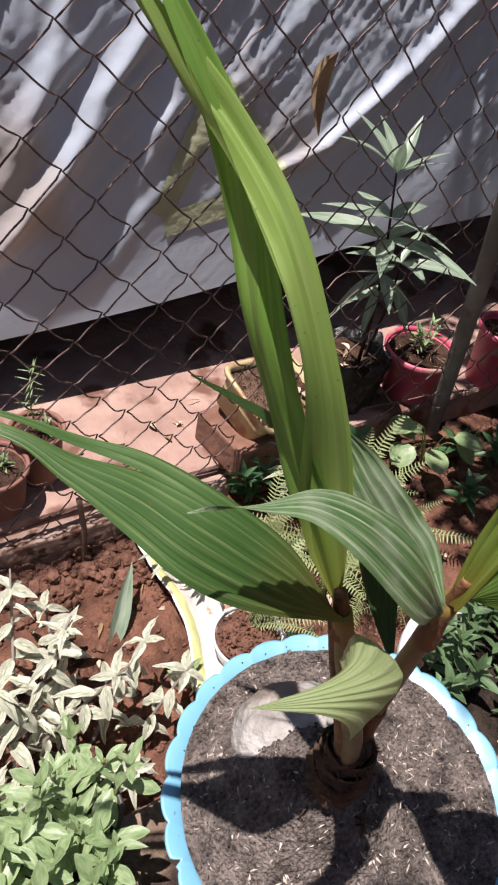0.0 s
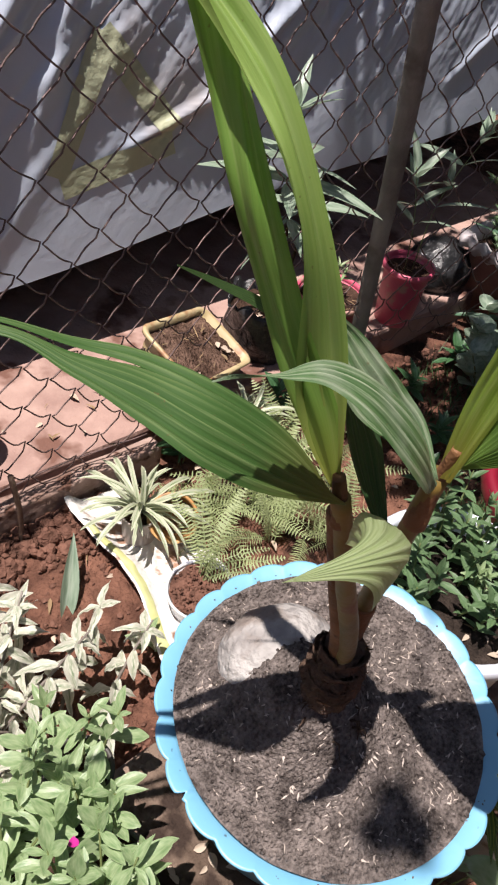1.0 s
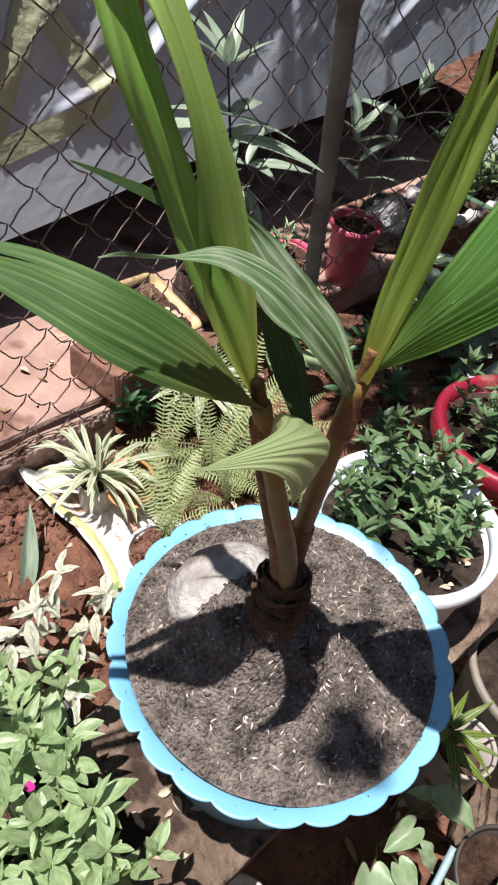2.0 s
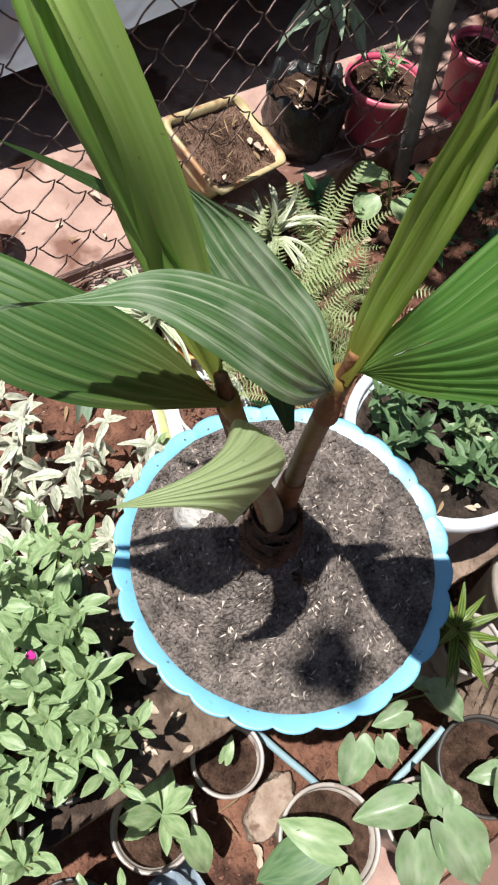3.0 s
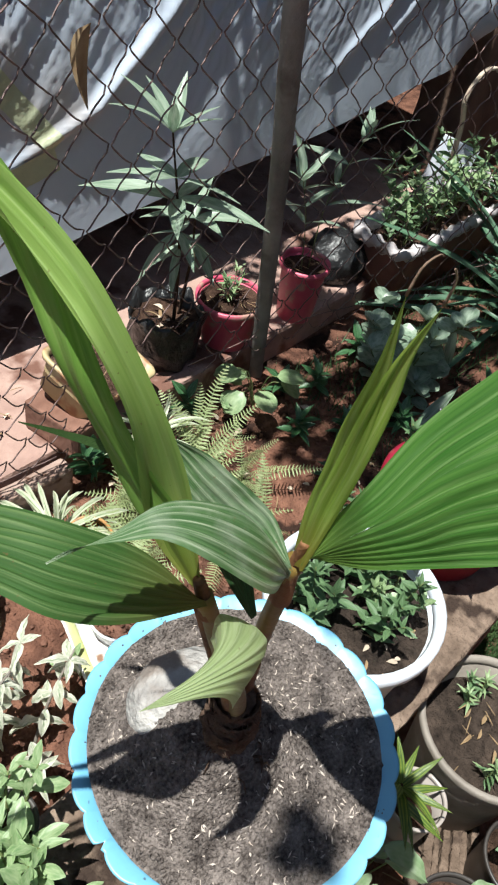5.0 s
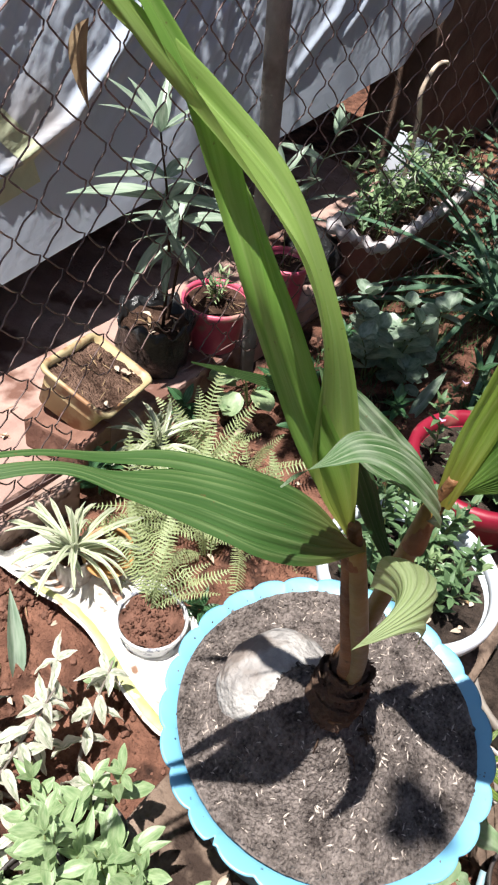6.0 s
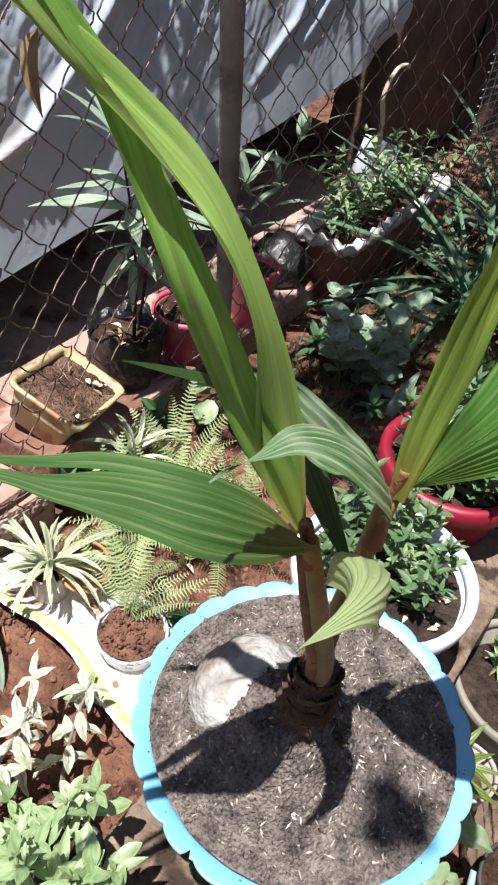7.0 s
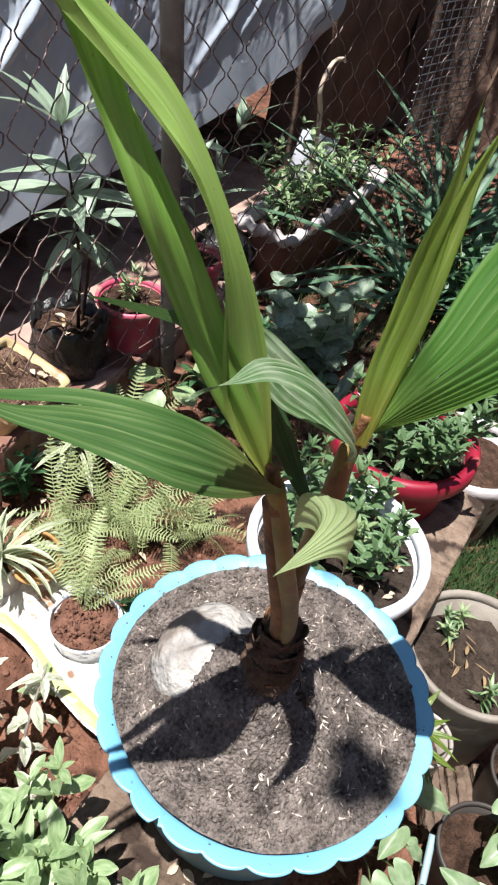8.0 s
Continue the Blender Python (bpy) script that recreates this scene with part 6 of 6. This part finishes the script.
roughen(bm, 0.004, 20)
part("stone", bm, M_SLAB, fs)
for x, y, rx, ry, turn, label in ((-0.082, -0.222, 0.055, 0.034, 25, "pale worn concrete lump among the pots"),):
    rk = thing("concrete_lump", (x, y, GROUND - 0.01), label, "stone", "concrete lumps")
    bm = bmesh.new()
    bmesh.ops.create_icosphere(bm, subdivisions=4, radius=1.0)
    for v in bm.verts:
        d = v.co.normalized()
        k = 1 + 0.25 * noise.noise(d * 1.7 + Vector((x * 40, 0, 0))) + 0.08 * noise.noise(d * 6)
        v.co = pose(0, 0, 0, 0, 0, turn) @ Vector((d.x * rx * k, d.y * ry * k, 0.028 + max(-0.03, min(0.022, d.z * 0.06 * k)) + 0.003 * noise.noise(d * 9)))
    part("stone", bm, M_STONE, rk)
log = thing("timber_offcut", (0.337, -0.282, GROUND), "weathered split timber offcut lying between the pots", "timber")
for k in range(7):
    w = 0.013 + 0.003 * math.sin(k * 2.1)
    bm = bmesh.new()
    box(bm, (-0.055 + 0.016 * k, -0.085 + 0.012 * math.sin(k * 1.7), 0.0), (-0.055 + 0.016 * k + w, 0.085 + 0.014 * math.sin(k * 2.9), 0.05 + 0.006 * math.sin(k * 3.3)), 0.002)
    bmesh.ops.subdivide_edges(bm, edges=[e for e in bm.edges if e.calc_length() > 0.1], cuts=14)
    roughen(bm, 0.004, 60)
    bmesh.ops.rotate(bm, verts=bm.verts[:], cent=(0, 0, 0), matrix=pose(0, 0, 0, 0, 0, -62).to_3x3())
    part("splinter", bm, M_PLANK, log)
scrap = thing("plastic_scrap", (-0.26, -0.29, GROUND), "crumpled blue grey plastic scrap on the ground", "scrap")
bm = bmesh.new()
bmesh.ops.create_grid(bm, x_segments=24, y_segments=30, size=1.0)
for v in bm.verts:
    p = v.co.copy()
    v.co = Vector((p.x * 0.035 + 0.015 * noise.noise(p * 2), p.y * 0.08, 0.06 + 0.03 * noise.noise(p * 1.6) + 0.015 * noise.noise(p * 4)))
part("sheet", bm, M_SHEET, scrap)

cane = thing("bent_cane", (2.14, 1.02, GROUND), "bent pale cane arching beside the planter", "cane")
bm = bmesh.new()
tube(bm, curve_points(((0.02, 0.0, 0.0), (0.0, 0.0, 0.39), (-0.045, 0.0, 0.52), (0.01, 0.0, 0.595), (0.09, 0.0, 0.6), (0.12, 0.0, 0.585)), 24), [0.011 - 0.00025 * i for i in range(25)], 8, rough=0.1)
part("stick", bm, M_PALELITTER, cane)
bd = thing("white_board", (2.3, 1.1, 0.058), "small white board leaning behind the planter", "board")
bm = bmesh.new()
box(bm, (-0.09, -0.01, 0.0), (0.06, 0.01, 0.2), 0.003)
bmesh.ops.rotate(bm, verts=bm.verts[:], cent=(0, 0, 0), matrix=pose(0, 0, 0, -12, 14, -55).to_3x3())
part("panel", bm, M_WHITE, bd)

# grass and a rimmed pot beyond the shelf
tr = thing("terracotta_pot", (1.02, -0.03, GROUND), "terracotta bowl of dry soil on the grass", "pot")
z0 = pot(tr, 0.14, 0.22, M_TERRARIM, 0.75, 0.014, 0.008, soil=0.8)
rng = random.Random(15)
bm = bmesh.new()
for _ in range(42000):
    x, y = rng.uniform(0.66, 1.7), rng.uniform(-0.45, 0.3)
    if (x - 1.02) ** 2 + (y + 0.03) ** 2 < 0.13 ** 2:
        continue
    h = rng.uniform(0.018, 0.06)
    a = rng.uniform(0, 2 * math.pi)
    d = Vector((math.cos(a), math.sin(a), 0))
    p = Vector((x, y, ground_height(x, y) - 0.003))
    s = d.cross(Vector((0, 0, 1))) * 0.0017
    v0, v1, v2 = bm.verts.new(p - s), bm.verts.new(p + s), bm.verts.new(p + d * h * rng.uniform(0.2, 0.9) + Vector((0, 0, h)))
    bm.faces.new((v0, v1, v2))
for _ in range(3500):
    x, y = rng.uniform(0.98, 2.6), rng.uniform(0.2, 0.78)
    if noise.noise(Vector((x * 4, y * 4, 0))) + 0.35 * (x - 1.3) < rng.uniform(-0.5, 0.35):
        continue
    h, a = rng.uniform(0.02, 0.075), rng.uniform(0, 2 * math.pi)
    d = Vector((math.cos(a), math.sin(a), 0))
    p = Vector((x, y, ground_height(x, y) - 0.003))
    s = d.cross(Vector((0, 0, 1))) * 0.0022
    bm.faces.new((bm.verts.new(p - s), bm.verts.new(p + s), bm.verts.new(p + d * h * rng.uniform(0.3, 1.2) + Vector((0, 0, h)))))
tagged(mesh_object("grass", bm, M_GRASS, False), "short dark green lawn grass and weeds", "grass", kind="stuff")

# ---- unseen tree added to shade the corner ----
tree = thing("shade_tree", (3.1, 0.0, GROUND), "unseen leafy tree added to shade the fence corner", "tree")
bm = bmesh.new()
tube(bm, curve_points(((0, 0, -0.1), (-0.05, 0.05, 1.0), (-0.25, 0.2, 2.0), (-0.6, 0.4, 2.6)), 16), [0.11 - 0.004 * i for i in range(17)], 14, rough=0.1)
for a, b in (((-0.25, 0.2, 2.0), (-1.7, 0.7, 2.7)), ((-0.25, 0.2, 2.0), (-1.2, 0.1, 2.75)), ((-0.6, 0.4, 2.6), (-2.3, 0.6, 2.9)), ((-0.3, 0.25, 2.1), (-0.4, 1.0, 2.9))):
    tube(bm, curve_points((a, Vector(a).lerp(Vector(b), 0.5) + Vector((0, 0, 0.12)), b), 10), [0.045 - 0.0035 * i for i in range(11)], 8)
tube(bm, curve_points(((-2.3, 0.6, 2.9), (-2.9, 0.45, 2.75), (-3.4, 0.15, 3.0), (-3.706, -0.022, 3.2)), 20), [0.009 - 0.00032 * i for i in range(21)], 6)
part("trunk", bm, M_BARK, tree)
rng = random.Random(9)
bm = bmesh.new()
uvl = bm.loops.layers.uv.new("UVMap")
# crown shading the corner, with a gap that leaves the round-leaved plant lit
for _ in range(2900):
    c = Vector((rng.uniform(-2.55, 0.4), rng.uniform(0.05, 1.3), rng.uniform(2.45, 3.0)))
    if noise.noise(c * 2.3) < -0.2 or (c.x + 2.41) ** 2 + (c.y - 0.74) ** 2 < 0.025:
        continue
    m = pose(*c, rng.uniform(-40, 40), rng.uniform(-40, 40), rng.uniform(0, 360))
    l, w = rng.uniform(0.05, 0.09), rng.uniform(0.018, 0.032)
    f = bm.faces.new([bm.verts.new(m @ Vector(p)) for p in ((0, 0, 0), (w, l * 0.45, 0.01), (0, l, -0.01), (-w, l * 0.45, 0.01))])
    for lp, q in zip(f.loops, ((0, 0.5), (0.5, 1), (1, 0.5), (0.5, 0))):
        lp[uvl].uv = q
# extra leaves placed to shade the bed by the fence
for _ in range(300):
    c = Vector((rng.uniform(-2.85, -2.4), rng.uniform(0.45, 0.78), rng.uniform(2.5, 2.9)))
    m = pose(*c, rng.uniform(-40, 40), rng.uniform(-40, 40), rng.uniform(0, 360))
    l, w = rng.uniform(0.05, 0.09), rng.uniform(0.018, 0.032)
    f = bm.faces.new([bm.verts.new(m @ Vector(p)) for p in ((0, 0, 0), (w, l * 0.45, 0.01), (0, l, -0.01), (-w, l * 0.45, 0.01))])
    for lp, q in zip(f.loops, ((0, 0.5), (0.5, 1), (1, 0.5), (0.5, 0))):
        lp[uvl].uv = q
# leaf cluster placed to cast the soft shadow on the tub's soil
for cx, cy, cz, n, s in ((-3.706, -0.022, 3.2, 16, 0.025),):
    for _ in range(n):
        m = pose(cx + rng.uniform(-s, s), cy + rng.uniform(-s, s), cz + rng.uniform(-0.03, 0.03), rng.uniform(-25, 25), rng.uniform(-25, 25), rng.uniform(0, 360)) @ pose(0, -0.025, 0)
        f = bm.faces.new([bm.verts.new(m @ Vector(p)) for p in ((0, 0, 0), (0.015, 0.025, 0.005), (0, 0.055, -0.005), (-0.015, 0.025, 0.005))])
        for lp, q in zip(f.loops, ((0, 0.5), (0.5, 1), (1, 0.5), (0.5, 0))):
            lp[uvl].uv = q
tagged(part("crown", bm, F_GLOSS, tree, "open crown of small dark leaves", False), kind="stuff")
